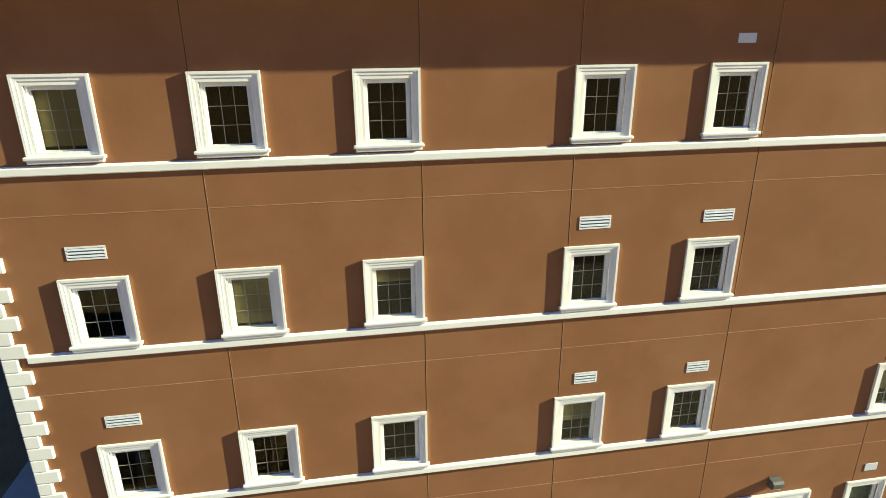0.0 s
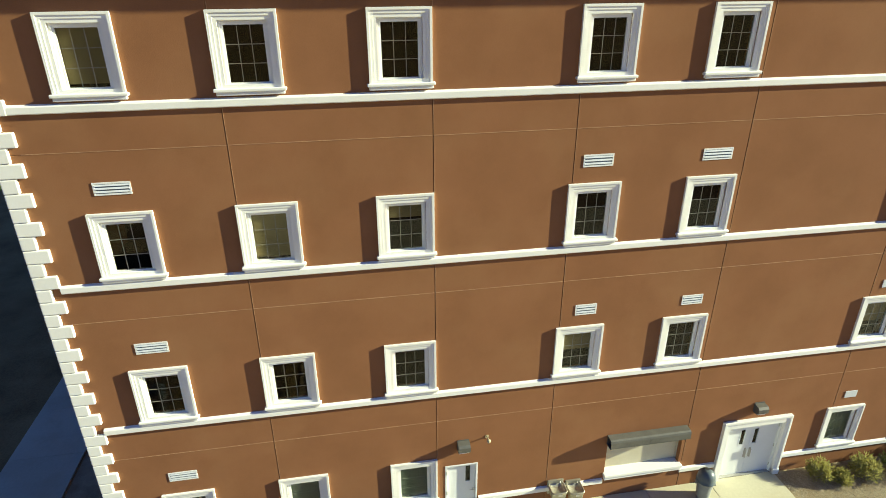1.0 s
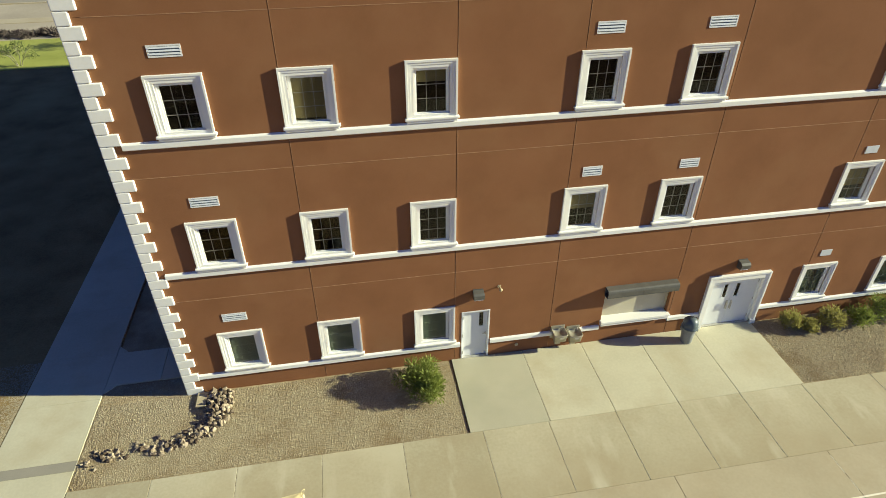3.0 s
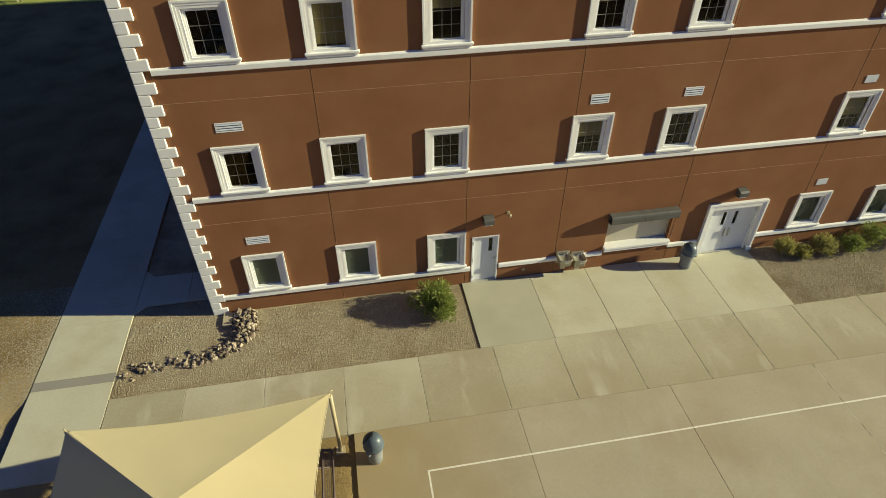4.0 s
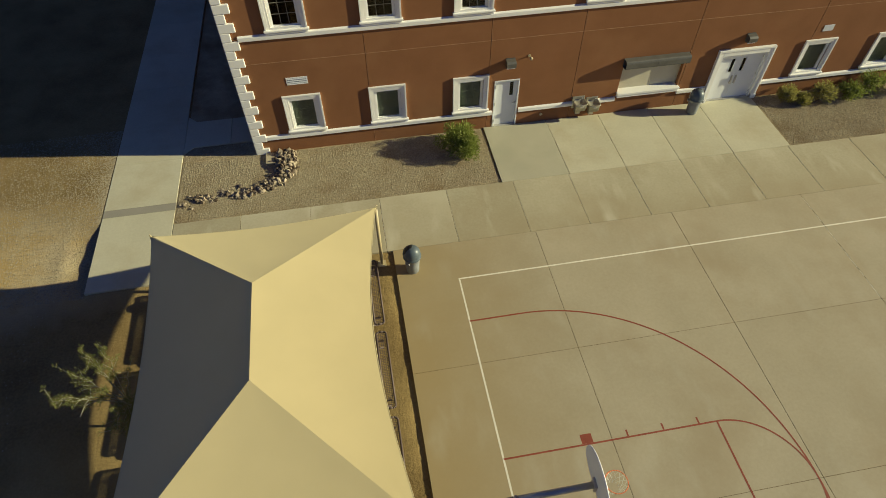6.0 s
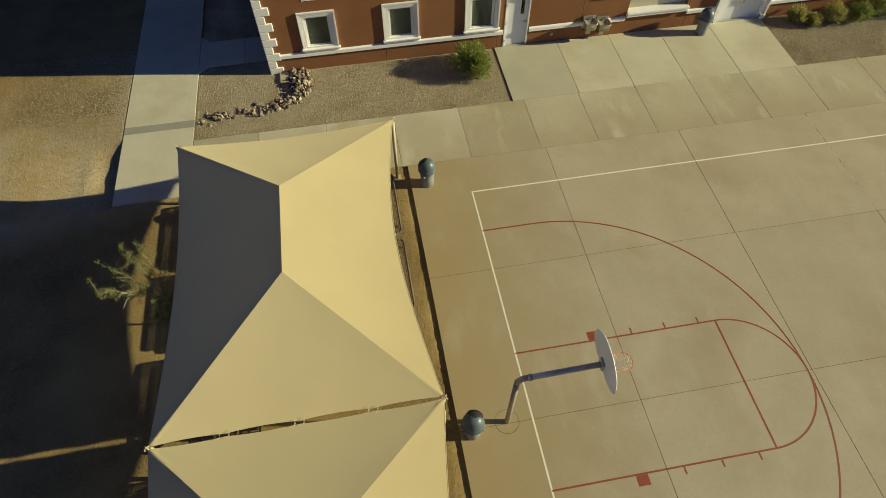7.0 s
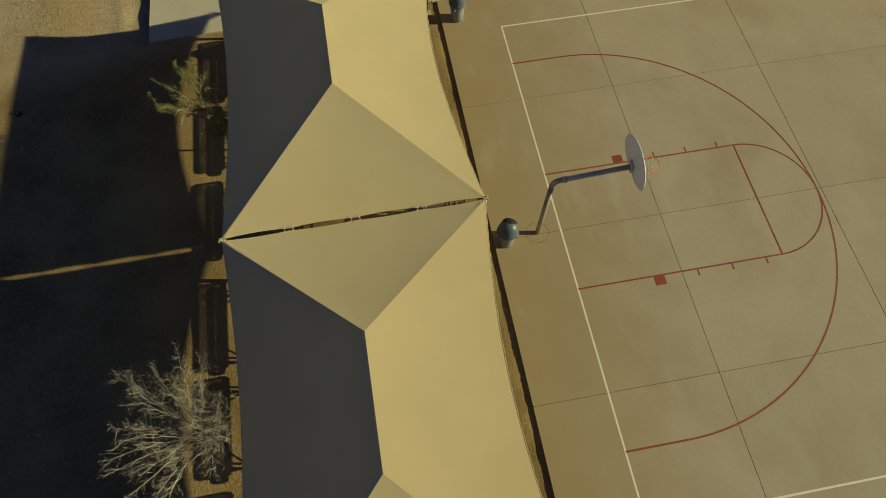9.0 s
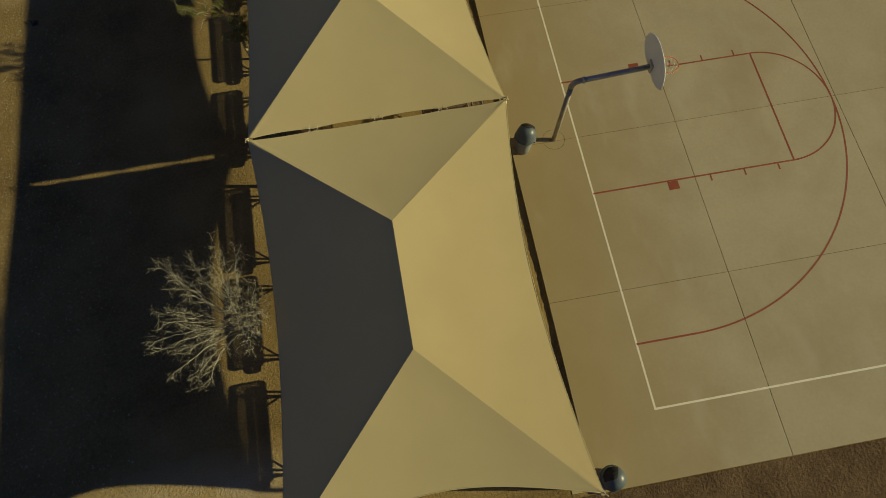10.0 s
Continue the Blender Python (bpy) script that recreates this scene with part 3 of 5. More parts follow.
for side in (-1, 1):
    bm = bmesh.new()
    lo, hi = (0.1, 0.24) if side == 1 else (-0.36, -0.22)
    edge = (0.004, 0.92) if side == 1 else (-0.92, -0.004)
    for x0, x1, z0, z1 in less((edge[0], edge[1], 0.015, 2.035), [(lo, hi, 1.25, 1.84)]):
        box(bm, x0, x1, 0.1, 0.145, z0, z1)
    leaf = part("door_leaf", bm, DOOR, door)
    part("pane", boxes((lo, hi, 0.115, 0.125, 1.25, 1.84)), GLASS, leaf, "dark wired glass")
    part("light_frame", boxes((lo - 0.02, lo, 0.092, 0.1, 1.23, 1.86), (hi, hi + 0.02, 0.092, 0.1, 1.23, 1.86), (lo, hi, 0.092, 0.1, 1.84, 1.86), (lo, hi, 0.092, 0.1, 1.23, 1.25)), DOOR, leaf)
    bm = bmesh.new()
    x = 0.085 * side
    rod(bm, (x, 0.04, 0.72), (x, 0.04, 1.06), 0.014)
    rod(bm, (x, 0.1, 0.75), (x, 0.04, 0.75), 0.011)
    rod(bm, (x, 0.1, 1.03), (x, 0.04, 1.03), 0.011)
    box(bm, x - 0.035, x + 0.035, 0.093, 0.1, 0.7, 1.08)
    part("door_handle", bm, STEEL, leaf, "steel pull handle")
    for z in (0.2, 1.0, 1.8):
        part("hinge", boxes((side * 0.93 - 0.014, side * 0.93 + 0.014, 0.07, 0.1, z, z + 0.12)), STEEL, leaf)
part("threshold", boxes((-0.925, 0.925, 0.0, 0.22, -0.01, 0.012)), STEEL, door)
# Added backing, its colour paints the dark lobby behind both leaves.
structure("door_backing_2", boxes((10.8, 13.0, WALL + 0.32, WALL + 0.36, 0.05, 2.3)), DARKROOM, "backing behind the doors, lobby darkness put into its colour", "wall")

# serving hatch with its roller shutter
hatch = thing("serving_hatch", (8.22, WALL, 0), "serving hatch with a closed beige roller shutter and grey housing", "hatch")
sec = [(-0.002, 2.12), (-0.24, 2.12), (-0.28, 2.15), (-0.29, 2.2), (-0.29, 2.36), (-0.27, 2.42), (-0.22, 2.45), (-0.002, 2.46)]
bm = bmesh.new()
ends = [[bm.verts.new((x, y, z)) for y, z in sec] for x in (-1.27, 0.0, 1.28)]
for a, b in zip(ends, ends[1:]):
    for k in range(len(sec)):
        j = (k + 1) % len(sec)
        bm.faces.new((a[k], a[j], b[j], b[k]))
bm.faces.new(ends[-1])
inner = [bm.verts.new((-1.27, -0.146 + (y + 0.146) * 0.88, 2.29 + (z - 2.29) * 0.86)) for y, z in sec]
deep = [bm.verts.new((-1.17, v.co.y, v.co.z)) for v in inner]
for k in range(len(sec)):
    j = (k + 1) % len(sec)
    bm.faces.new((ends[0][j], ends[0][k], inner[k], inner[j]))
    bm.faces.new((inner[j], inner[k], deep[k], deep[j]))
bm.faces.new(deep[::-1])
bmesh.ops.recalc_face_normals(bm, faces=bm.faces[:])
housing = part("shutter_housing", bm, BRONZE, hatch, "grey sheet-metal shutter housing, open at its end")
part("cover_strip", boxes((-0.02, 0.02, -0.294, -0.291, 2.2, 2.36)), BRONZE, housing)
bm = bmesh.new()
for k in range(15):
    z = 0.99 + k * 0.075
    for zz, y in ((z, 0.2012), (z + 0.006, 0.2), (z + 0.069, 0.2), (z + 0.075, 0.2012)):
        bm.verts.new((-1.225, y, zz)), bm.verts.new((1.22, y, zz))
bm.verts.ensure_lookup_table()
for k in range(0, len(bm.verts) - 2, 2):
    bm.faces.new((bm.verts[k], bm.verts[k + 1], bm.verts[k + 3], bm.verts[k + 2]))
sh = part("roller_shutter", bm, SHUTTER, hatch, "beige slatted steel shutter")
mod = sh.modifiers.new("thickness", "SOLIDIFY")
mod.thickness = 0.006
part("shutter_rail", boxes((-1.228, -1.19, 0.16, 0.25, 1.0, 2.1)), SHUTTER, hatch)
part("shutter_rail", boxes((1.19, 1.228, 0.16, 0.25, 1.0, 2.1)), SHUTTER, hatch)
part("counter", boxes((-1.225, 1.225, -0.02, 0.21, 0.952, 0.99), (-1.27, 1.29, -0.17, -0.003, 0.9, 0.99), (-1.25, 1.27, -0.13, -0.003, 0.78, 0.9), bevel=0.012), WHITE, hatch, "white counter ledge")
# Added backing with the darkness behind the shutter in its colour.
structure("hatch_backing", boxes((7.0, 9.7, WALL + 0.32, WALL + 0.36, 0.8, 2.3)), DARKROOM, "backing behind the shutter, darkness put into its colour", "wall")


# ---- fixtures on the wall ----
def make_vent(x0, x1, z0, z1, louvred=True):
    w, h = x1 - x0, z1 - z0
    v = thing("wall_vent", (x0, WALL, z0), "white louvred metal wall vent" if louvred else "small white blank vent cover on the wall", "vent", "vents on the wall")
    if not louvred:
        part("cover_plate", boxes((0, w, -0.016, 0.0, 0, h), bevel=0.005), LOUVRE, v)
        return v
    bm = bmesh.new()
    f = 0.035
    for q in ((0, w, -0.012, 0.0, h - f, h), (0, w, -0.012, 0.0, 0, f), (0, f, -0.012, 0.0, f, h - f), (w - f, w, -0.012, 0.0, f, h - f)):
        box(bm, *q)
    part("vent_frame", bm, VINYL, v)
    # Flat plate with the shade of the gaps put into its colour.
    part("backing", boxes((f, w - f, -0.003, 0.0, f, h - f)), GAPSHADE, v, "backing plate coloured as the shade behind the slats")
    n = 3
    for k in range(n):
        z = f + (h - 2 * f) * (k + 0.62) / n
        d = (h - 2 * f) / n * 0.26
        bm = bmesh.new()
        vs = [bm.verts.new(p) for p in ((f, -0.02, z - d), (w - f, -0.02, z - d), (w - f, -0.006, z + d), (f, -0.006, z + d), (f, -0.014, z - d - 0.006), (w - f, -0.014, z - d - 0.006), (w - f, -0.002, z + d - 0.006), (f, -0.002, z + d - 0.006))]
        for q in ((0, 1, 2, 3), (7, 6, 5, 4), (0, 4, 5, 1), (3, 2, 6, 7), (0, 3, 7, 4), (1, 5, 6, 2)):
            bm.faces.new([vs[i] for i in q])
        part("slat", bm, LOUVRE, v)
    return v


for r in ((-5.34, -4.59, 10.80, 11.08), (5.37, 6.12, 10.80, 11.10), (8.42, 9.2, 10.80, 11.09), (-5.33, -4.59, 6.84, 7.13), (5.53, 6.12, 6.74, 7.05), (8.56, 9.17, 6.74, 7.03), (-5.32, -4.6, 2.83, 3.12)):
    make_vent(*r)
for r in ((14.81, 15.25, 6.67, 6.92), (14.8, 15.22, 2.73, 2.98), (8.63, 9.05, 14.77, 14.97)):
    make_vent(*r, louvred=False)


def make_wall_light(x, z):
    t = thing("wall_light", (x, WALL, z), "grey metal wall pack light above a door", "wall light", "wall lights over the doors")
    bm = bmesh.new()
    sec = [(0.0, 0.0), (-0.19, 0.02), (-0.25, 0.07), (-0.25, 0.22), (-0.19, 0.28), (0.0, 0.3)]
    ends = [[bm.verts.new((sx, y, h)) for y, h in sec] for sx in (-0.17, 0.17)]
    for k in range(len(sec)):
        j = (k + 1) % len(sec)
        bm.faces.new((ends[0][k], ends[0][j], ends[1][j], ends[1][k]))
    bm.faces.new(ends[0][::-1]), bm.faces.new(ends[1])
    part("housing", bm, BRONZE, t)
    part("lens", boxes((-0.14, 0.14, -0.19, -0.03, -0.006, 0.02)), VINYL, t, "clouded plastic lens")
    part("back_plate", boxes((-0.16, 0.16, -0.012, 0.0, 0.02, 0.33)), BRONZE, t)


make_wall_light(2.56, 2.66)
make_wall_light(11.82, 2.66)
t = thing("security_camera", (3.25, WALL, 3.0), "small tan security camera on a wall bracket", "camera")
bm = bmesh.new()
rod(bm, (0, 0, 0.0), (0, -0.012, 0.0), 0.06, sides=14)
rod(bm, (0, 0, 0.0), (0, -0.2, 0.05), 0.018)
part("bracket", bm, POST, t)
bm = bmesh.new()
lathe(bm, [(0.0, -0.075), (0.035, -0.065), (0.052, -0.03), (0.055, 0.0), (0.05, 0.03), (0.02, 0.045), (0.0, 0.047)], 16, (0, -0.22, 0.03))
part("dome", bm, POST, t)


def make_fountain(x, z, w):
    t = thing("drinking_fountain", (x, WALL, z), "wall-hung metal drinking fountain with a shallow basin", "drinking fountain", "drinking fountains by the hatch")
    bm = bmesh.new()
    n = 20
    def loop(sx, sy, zz):
        out = []
        for k in range(n):
            a = 2 * math.pi * k / n
            c, s = math.cos(a), math.sin(a)
            out.append(bm.verts.new((sx * math.copysign(abs(c) ** 0.35, c), -0.25 + sy * math.copysign(abs(s) ** 0.35, s), zz)))
        return out
    loops = [loop(w * 0.42, 0.2, -0.3), loop(w * 0.46, 0.22, -0.1), loop(w * 0.5, 0.24, -0.03), loop(w * 0.5, 0.245, 0.0), loop(w * 0.44, 0.205, 0.0), loop(w * 0.38, 0.17, -0.05), loop(w * 0.06, 0.03, -0.075)]
    for a, b in zip(loops, loops[1:]):
        for k in range(n):
            j = (k + 1) % n
            bm.faces.new((a[k], a[j], b[j], b[k])).smooth = True
    bm.faces.new(loops[0][::-1]), bm.faces.new(loops[-1])
    part("basin", bm, BASIN, t)
    part("back_panel", boxes((-w * 0.5, w * 0.5, -0.06, 0.0, -0.42, 0.1), bevel=0.02), BASIN, t)
    bm = bmesh.new()
    rod(bm, (w * 0.25, -0.1, 0.0), (w * 0.25, -0.1, 0.07), 0.018)
    rod(bm, (w * 0.25, -0.1, 0.07), (w * 0.2, -0.17, 0.06), 0.014)
    part("bubbler", bm, STEEL, t)
    part("push_bar", boxes((-w * 0.15, w * 0.15, -0.5, -0.485, -0.12, -0.06), bevel=0.005), STEEL, t)
    part("drain_cover", boxes((-w * 0.2, w * 0.2, -0.2, 0.0, -0.62, -0.36), bevel=0.02), BASIN, t)


make_fountain(5.43, 0.9, 0.5)
make_fountain(5.99, 0.8, 0.48)
t = thing("hose_bib", (4.0, WALL, 0.33), "small round pipe cleanout cover on the wall base", "pipe")
bm = bmesh.new()
rod(bm, (0, 0, 0), (0, -0.03, 0), 0.06, sides=14)
part("cover", bm, POST, t)

# ---- shade canopies ----
RIDGE_X, EAVE, PEAK = -6.1, 2.53, 3.67


def make_canopy(north, south, ridge_n, ridge_s, sags, posts, laced, label):
    """A hip of shade cloth between four corners; sags: how far each eave (east, north, west, south) is drawn in."""
    west, east = -9.17, -2.95
    t = thing("shade_canopy", (RIDGE_X, (north + south) / 2, 0), label, "canopy", "shade canopies beside the court")
    o = Vector(t.location)
    ne, nw, sw, se = Vector((east, north, EAVE)), Vector((west, north, EAVE)), Vector((west, south, EAVE)), Vector((east, south, EAVE))
    rn, rs = Vector((RIDGE_X, ridge_n, PEAK)), Vector((RIDGE_X, ridge_s, PEAK))
    for side, (a, b, c, d, sag) in enumerate(((se, ne, rn, rs, sags[0]), (ne, nw, rn, rn, sags[1]), (nw, sw, rs, rn, sags[2]), (sw, se, rs, rs, sags[3]))):
        def drawn(u):
            """How far the eave is drawn in: one bow, or four scallops between the lacings."""
            if side == laced:
                return 0.3 * 4 * u * (1 - u) + 0.7 * abs(math.sin(4 * math.pi * u)) ** 0.8
            return 4 * u * (1 - u)
        bm = bmesh.new()
        nu, nv = 44, 16
        normal = (b - a).cross(d - a).normalized()

        def crease(p):
            """Pulled folds that fan out from the two lower corners."""
            rise = 0.0
            for corner, along, hip in ((a, b - a, d - a), (b, a - b, c - b)):
                way = p - corner
                if 0.01 < way.length < 1.6:
                    f = min(way.angle(along) / hip.angle(along), 1.0)
                    rise += 0.016 * (1 - math.exp(-way.length / 0.08)) * math.exp(-way.length / 0.38) * math.sin(math.pi * 5 * f)
            return normal * rise
        grid = []
        for i in range(nu + 1):
            u = 0.5 - 0.5 * math.cos(math.pi * i / nu)
            row = []
            for j in range(nv + 1):
                v = (j / nv) ** 1.6
                belly = 4 * u * (1 - u)
                vv = v + (1 - v) ** 2 * sag * drawn(u)
                p = a.lerp(b, u).lerp(d.lerp(c, u), vv)
                p = p - normal * 0.012 * belly * math.sin(math.pi * min(vv, 1.0))
                p.z += 0.012 * math.sin(9 * u + 5 * v) * v * (1 - v) * belly
                row.append(bm.verts.new(p + crease(p) - o))
            grid.append(row)
        for i in range(nu):
            for j in range(nv):
                bm.faces.new((grid[i][j], grid[i + 1][j], grid[i + 1][j + 1], grid[i][j + 1])).smooth = True
        bmesh.ops.remove_doubles(bm, verts=bm.verts[:], dist=0.0005)
        cloth = part("cloth_panel", bm, FABRIC, t)
        hem = bmesh.new()
        line = []
        for i in range(nu + 1):
            u = i / nu
            line.append(a.lerp(b, u).lerp(d.lerp(c, u), sag * drawn(u)) - o + Vector((0, 0, -0.004)))
        hose(hem, line, 0.009, 6)
        part("hem_cable", hem, FABRIC, t, "stitched hem over a steel cable")
    for p, q in ((ne, rn), (nw, rn), (sw, rs), (se, rs), (rn, rs)):
        bm = bmesh.new()
        rod(bm, p - o + Vector((0, 0, -0.11)), q - o + Vector((0, 0, -0.11)), 0.035, sides=10)
        part("rafter", bm, POST, t)
    for p, far in ((ne, 0), (nw, 0), (sw, 1), (se, 1)):
        bm = bmesh.new()
        out = Vector((math.copysign(1, p.x - o.x), math.copysign(1, p.y - o.y), 0)).normalized()
        hose(bm, [p - o + out * (0.045 - 0.055 * math.cos(2 * math.pi * k / 14)) + Vector((0, 0, 0.045 * math.sin(2 * math.pi * k / 14))) for k in range(15)], 0.011, 6)
        part("corner_shackle", bm, FABRIC, t, "pale corded corner tie")
        if any(abs(p.y - y) < 0.01 for y in posts):
            bm = bmesh.new()
            rod(bm, (p.x - o.x, p.y - o.y, LOW - o.z), (p.x - o.x, p.y - o.y, EAVE - 0.03), 0.055, sides=14)
            post = part("post", bm, POST, t, "tan powder-coated steel post")
            bm = boxes((p.x - o.x - 0.13, p.x - o.x + 0.13, p.y - o.y - 0.13, p.y - o.y + 0.13, LOW, LOW + 0.02))
            part("base_plate", bm, POST, post)
    return t


make_canopy(6.63, -2.06, 3.61, 1.03, (0.15, 0.1, 0.1, 0.016), (6.63, -2.06), 3, "beige hip-roofed shade cloth canopy on tan steel posts")
make_canopy(-2.11, -11.08, -5.2, -7.88, (0.13, 0.016, 0.1, 0.185), (-11.08,), 1, "beige hip-roofed shade cloth canopy laced to its neighbour")
for x in (-7.62, -6.06, -4.5):
    t = thing("lacing", (x, -2.085, EAVE + 0.03), "frayed white cord lacing across the gap between two canopies", "cord", "lacings between the canopies")
    for dx in (-0.09, 0.1):
        bm = bmesh.new()
        pts = [Vector((dx - 0.02, -0.08, 0.03)), Vector((dx - 0.008, -0.03, 0.014)), Vector((dx + 0.008, 0.03, 0.014)), Vector((dx + 0.02, 0.08, 0.03))]
        for p, q in zip(pts, pts[1:]):
            rod(bm, p, q, 0.0035, sides=5)
        rod(bm, (dx - 0.025, 0.05, 0.022), (dx + 0.02, -0.05, 0.022), 0.0025, sides=4)
        rod(bm, (dx - 0.02, -0.08, 0.03), (dx - 0.045, -0.1, 0.04), 0.0025, sides=4)
        part("cord", bm, NET, t)


# ---- picnic tables ----
def make_table(at):
    t = thing("picnic_table", at, "brown coated steel mesh picnic table with two benches", "picnic table", "picnic tables under the canopies")

    def mesh_top(name, x0, x1, z, half, label):
        bm = bmesh.new()
        r = 0.03
        corner = 0.08
        pts = []
        for cx, cy, a0 in ((x1 - corner, half - corner, 0), (x0 + corner, half - corner, 90), (x0 + corner, -half + corner, 180), (x1 - corner, -half + corner, 270)):
            for k in range(4):
                a = radians(a0 + 30 * k)
                pts.append((cx + corner * math.cos(a), cy + corner * math.sin(a), z))
        for p, q in zip(pts, pts[1:] + pts[:1]):
            rod(bm, p, q, r, sides=6)
        top = part(name, bm, TABLE, t, label)
        bm = bmesh.new()
        step = 0.05
        n = int(2 * half / step)
        for k in range(1, n):
            y = -half + 2 * half * k / n
            box(bm, x0 + 0.01, x1 - 0.01, y - 0.0055, y + 0.0055, z - 0.002, z + 0.002)
        n = max(2, int((x1 - x0) / step))
        for k in range(1, n):
            x = x0 + (x1 - x0) * k / n
            box(bm, x - 0.0055, x + 0.0055, -half + 0.01, half - 0.01, z - 0.0055, z + 0.0055)
        part("mesh_panel", bm, TABLE, top, "expanded steel mesh")

    mesh_top("tabletop", -0.38, 0.38, 0.75, 1.18, "")
    mesh_top("bench", -0.84, -0.56, 0.45, 1.18, "")
    mesh_top("bench", 0.56, 0.84, 0.45, 1.18, "")
    for y in (-0.92, 0.92):
        bm = bmesh.new()
        for s in (-1, 1):
            rod(bm, (s * 0.3, y, 0.73), (s * 0.3, y, 0.03), 0.03, sides=8)
            rod(bm, (s * 0.7, y, 0.44), (s * 0.7, y, 0.38), 0.025, sides=8)
        rod(bm, (-0.76, y, 0.38), (0.76, y, 0.38), 0.03, sides=8)
        rod(bm, (-0.72, y, 0.03), (0.72, y, 0.03), 0.03, sides=8)
        rod(bm, (-0.34, y, 0.72), (0.34, y, 0.72), 0.02, sides=8)
        part("leg_frame", bm, TABLE, t)
        bm = bmesh.new()
        rod(bm, (0, y, 0.44), (0, y * 0.45, 0.72), 0.016, sides=6)
        part("brace", bm, TABLE, t)
    return t


table = make_table((-8.02, 5.1, LOW))
for x, ys in ((-8.18, (2.45,)), (-8.25, (-0.3, -3.5, -6.1, -8.85)), (-3.98, (5.25, 2.62, 0.0, -4.4, -7.1))):
    for y in ys:
        copy_thing(table, pose(x, y, LOW))


# ---- litter bins ----
def make_bin(at, turn=0.0):
    t = thing("litter_bin", at, "round grey plastic litter bin with a blue-grey dome lid", "litter bin", "litter bins", turn=turn)
    bm = bmesh.new()
    lathe(bm, [(0.19, 0.0), (0.2, 0.01), (0.215, 0.3), (0.235, 0.52), (0.242, 0.62), (0.265, 0.63), (0.265, 0.67), (0.24, 0.67)], 26)
    part("body", bm, BINBODY, t)
    dome = [(0.275, 0.66), (0.285, 0.675), (0.285, 0.71), (0.27, 0.72), (0.266, 0.8), (0.25, 0.89), (0.21, 0.98), (0.14, 1.045), (0.07, 1.07), (0.0, 1.075)]
    bm = bmesh.new()
    lathe(bm, dome, 26)
    lid = part("lid", bm, BINLID, t, "blue-grey dome lid")

    def shell(points, half, lift):
        """A curved piece of the dome, standing out from it by lift, half degrees to either side of its front."""
        bm = bmesh.new()
        rows = [[[bm.verts.new(((r + q) * math.sin(radians(a)), -(r + q) * math.cos(radians(a)), z + 0.3 * q)) for r, z in points]
                 for a in (-half + half * k / 4 for k in range(9))] for q in (-0.01, lift)]
        for inner, outer in zip(rows[0], rows[1]):
            inner.reverse()
            outer.extend(inner)
        strips = rows[1]
        n = len(strips[0])
        for p, q in zip(strips, strips[1:]):
            for k in range(n):
                bm.faces.new((p[k], q[k], q[(k + 1) % n], p[(k + 1) % n]))
        bm.faces.new(strips[0])
        bm.faces.new(strips[-1][::-1])
        bmesh.ops.recalc_face_normals(bm, faces=bm.faces[:])
        return bm

    part("flap_opening", shell(((0.245, 0.905), (0.21, 0.978), (0.14, 1.044), (0.07, 1.069), (0.012, 1.074)), 62, 0.006), BLACK, lid, "dark opening in the dome")
    part("flap", shell(((0.267, 0.8), (0.248, 0.9)), 44, 0.022), BINLID, lid)
    for s in (-1, 1):
        part("carry_grip", boxes((s * 0.27 - 0.03, s * 0.27 + 0.03, -0.07, 0.07, 0.54, 0.6), bevel=0.01), BINBODY, t)
    return t


litter = make_bin((-2.02, 6.17, 0.0), 230)
for x, y, z, a in ((-2.24, -2.17, 0.0, 155), (-2.25, -10.98, 0.0, 215), (10.12, 12.1, 0.0, 160), (-7.7, 5.75, LOW, 0)):
    copy_thing(litter, pose(x, y, z, 0, 0, a))

# ---- basketball goal ----
MID = -2.07
hoop = thing("basketball_goal", (-1.31, -2.05, 0), "galvanised gooseneck basketball goal with a white fan backboard", "basketball goal", turn=-2.5)
DROP, LIFT = 0.23, 0.05
bm = bmesh.new()
rod(bm, (0, 0, 0), (0, 0, 2.72 - DROP), 0.066, sides=20)
part("post", bm, DULLSTEEL, hoop, "galvanised steel post")
bm = bmesh.new()
hose(bm, [(0, 0, 2.7 - DROP)] + [(0.22 - 0.22 * math.cos(radians(8.8 * k)), 0, 2.785 - DROP + 0.22 * math.sin(radians(8.8 * k))) for k in range(11)], 0.068, 20)
part("elbow", bm, DULLSTEEL, hoop, "bent galvanised elbow")
bm = bmesh.new()
rod(bm, (0.212, 0, 3.005 - DROP), (1.8, 0, 3.06 - LIFT), 0.066, sides=20)
arm = part("extension_arm", bm, STEEL, hoop, "straight galvanised arm")
bm = bmesh.new()
rod(bm, (0.24, 0, 3.005 - DROP), (0.3, 0, 3.014 - DROP), 0.082, sides=16)
part("coupling", bm, STEEL, arm)
part("mount_plate", boxes((1.79, 1.84, -0.11, 0.11, 2.95 - LIFT, 3.2 - LIFT), bevel=0.008), STEEL, hoop)
bm = bmesh.new()
outline = [(-0.36, 2.93), (0.36, 2.93), (0.6, 3.03)]
for k in range(17):
    a = math.pi * k / 16
    outline.append((0.71 * math.cos(a), 3.16 + 0.58 * math.sin(a) ** 0.8))
outline.append((-0.6, 3.03))
fr = [[bm.verts.new((x, y, z - LIFT)) for y, z in outline] for x in (1.84, 1.862)]
n = len(outline)
for k in range(n):
    bm.faces.new((fr[0][k], fr[0][(k + 1) % n], fr[1][(k + 1) % n], fr[1][k]))
bm.faces.new(fr[0][::-1]), bm.faces.new(fr[1])
bmesh.ops.recalc_face_normals(bm, faces=bm.faces[:])
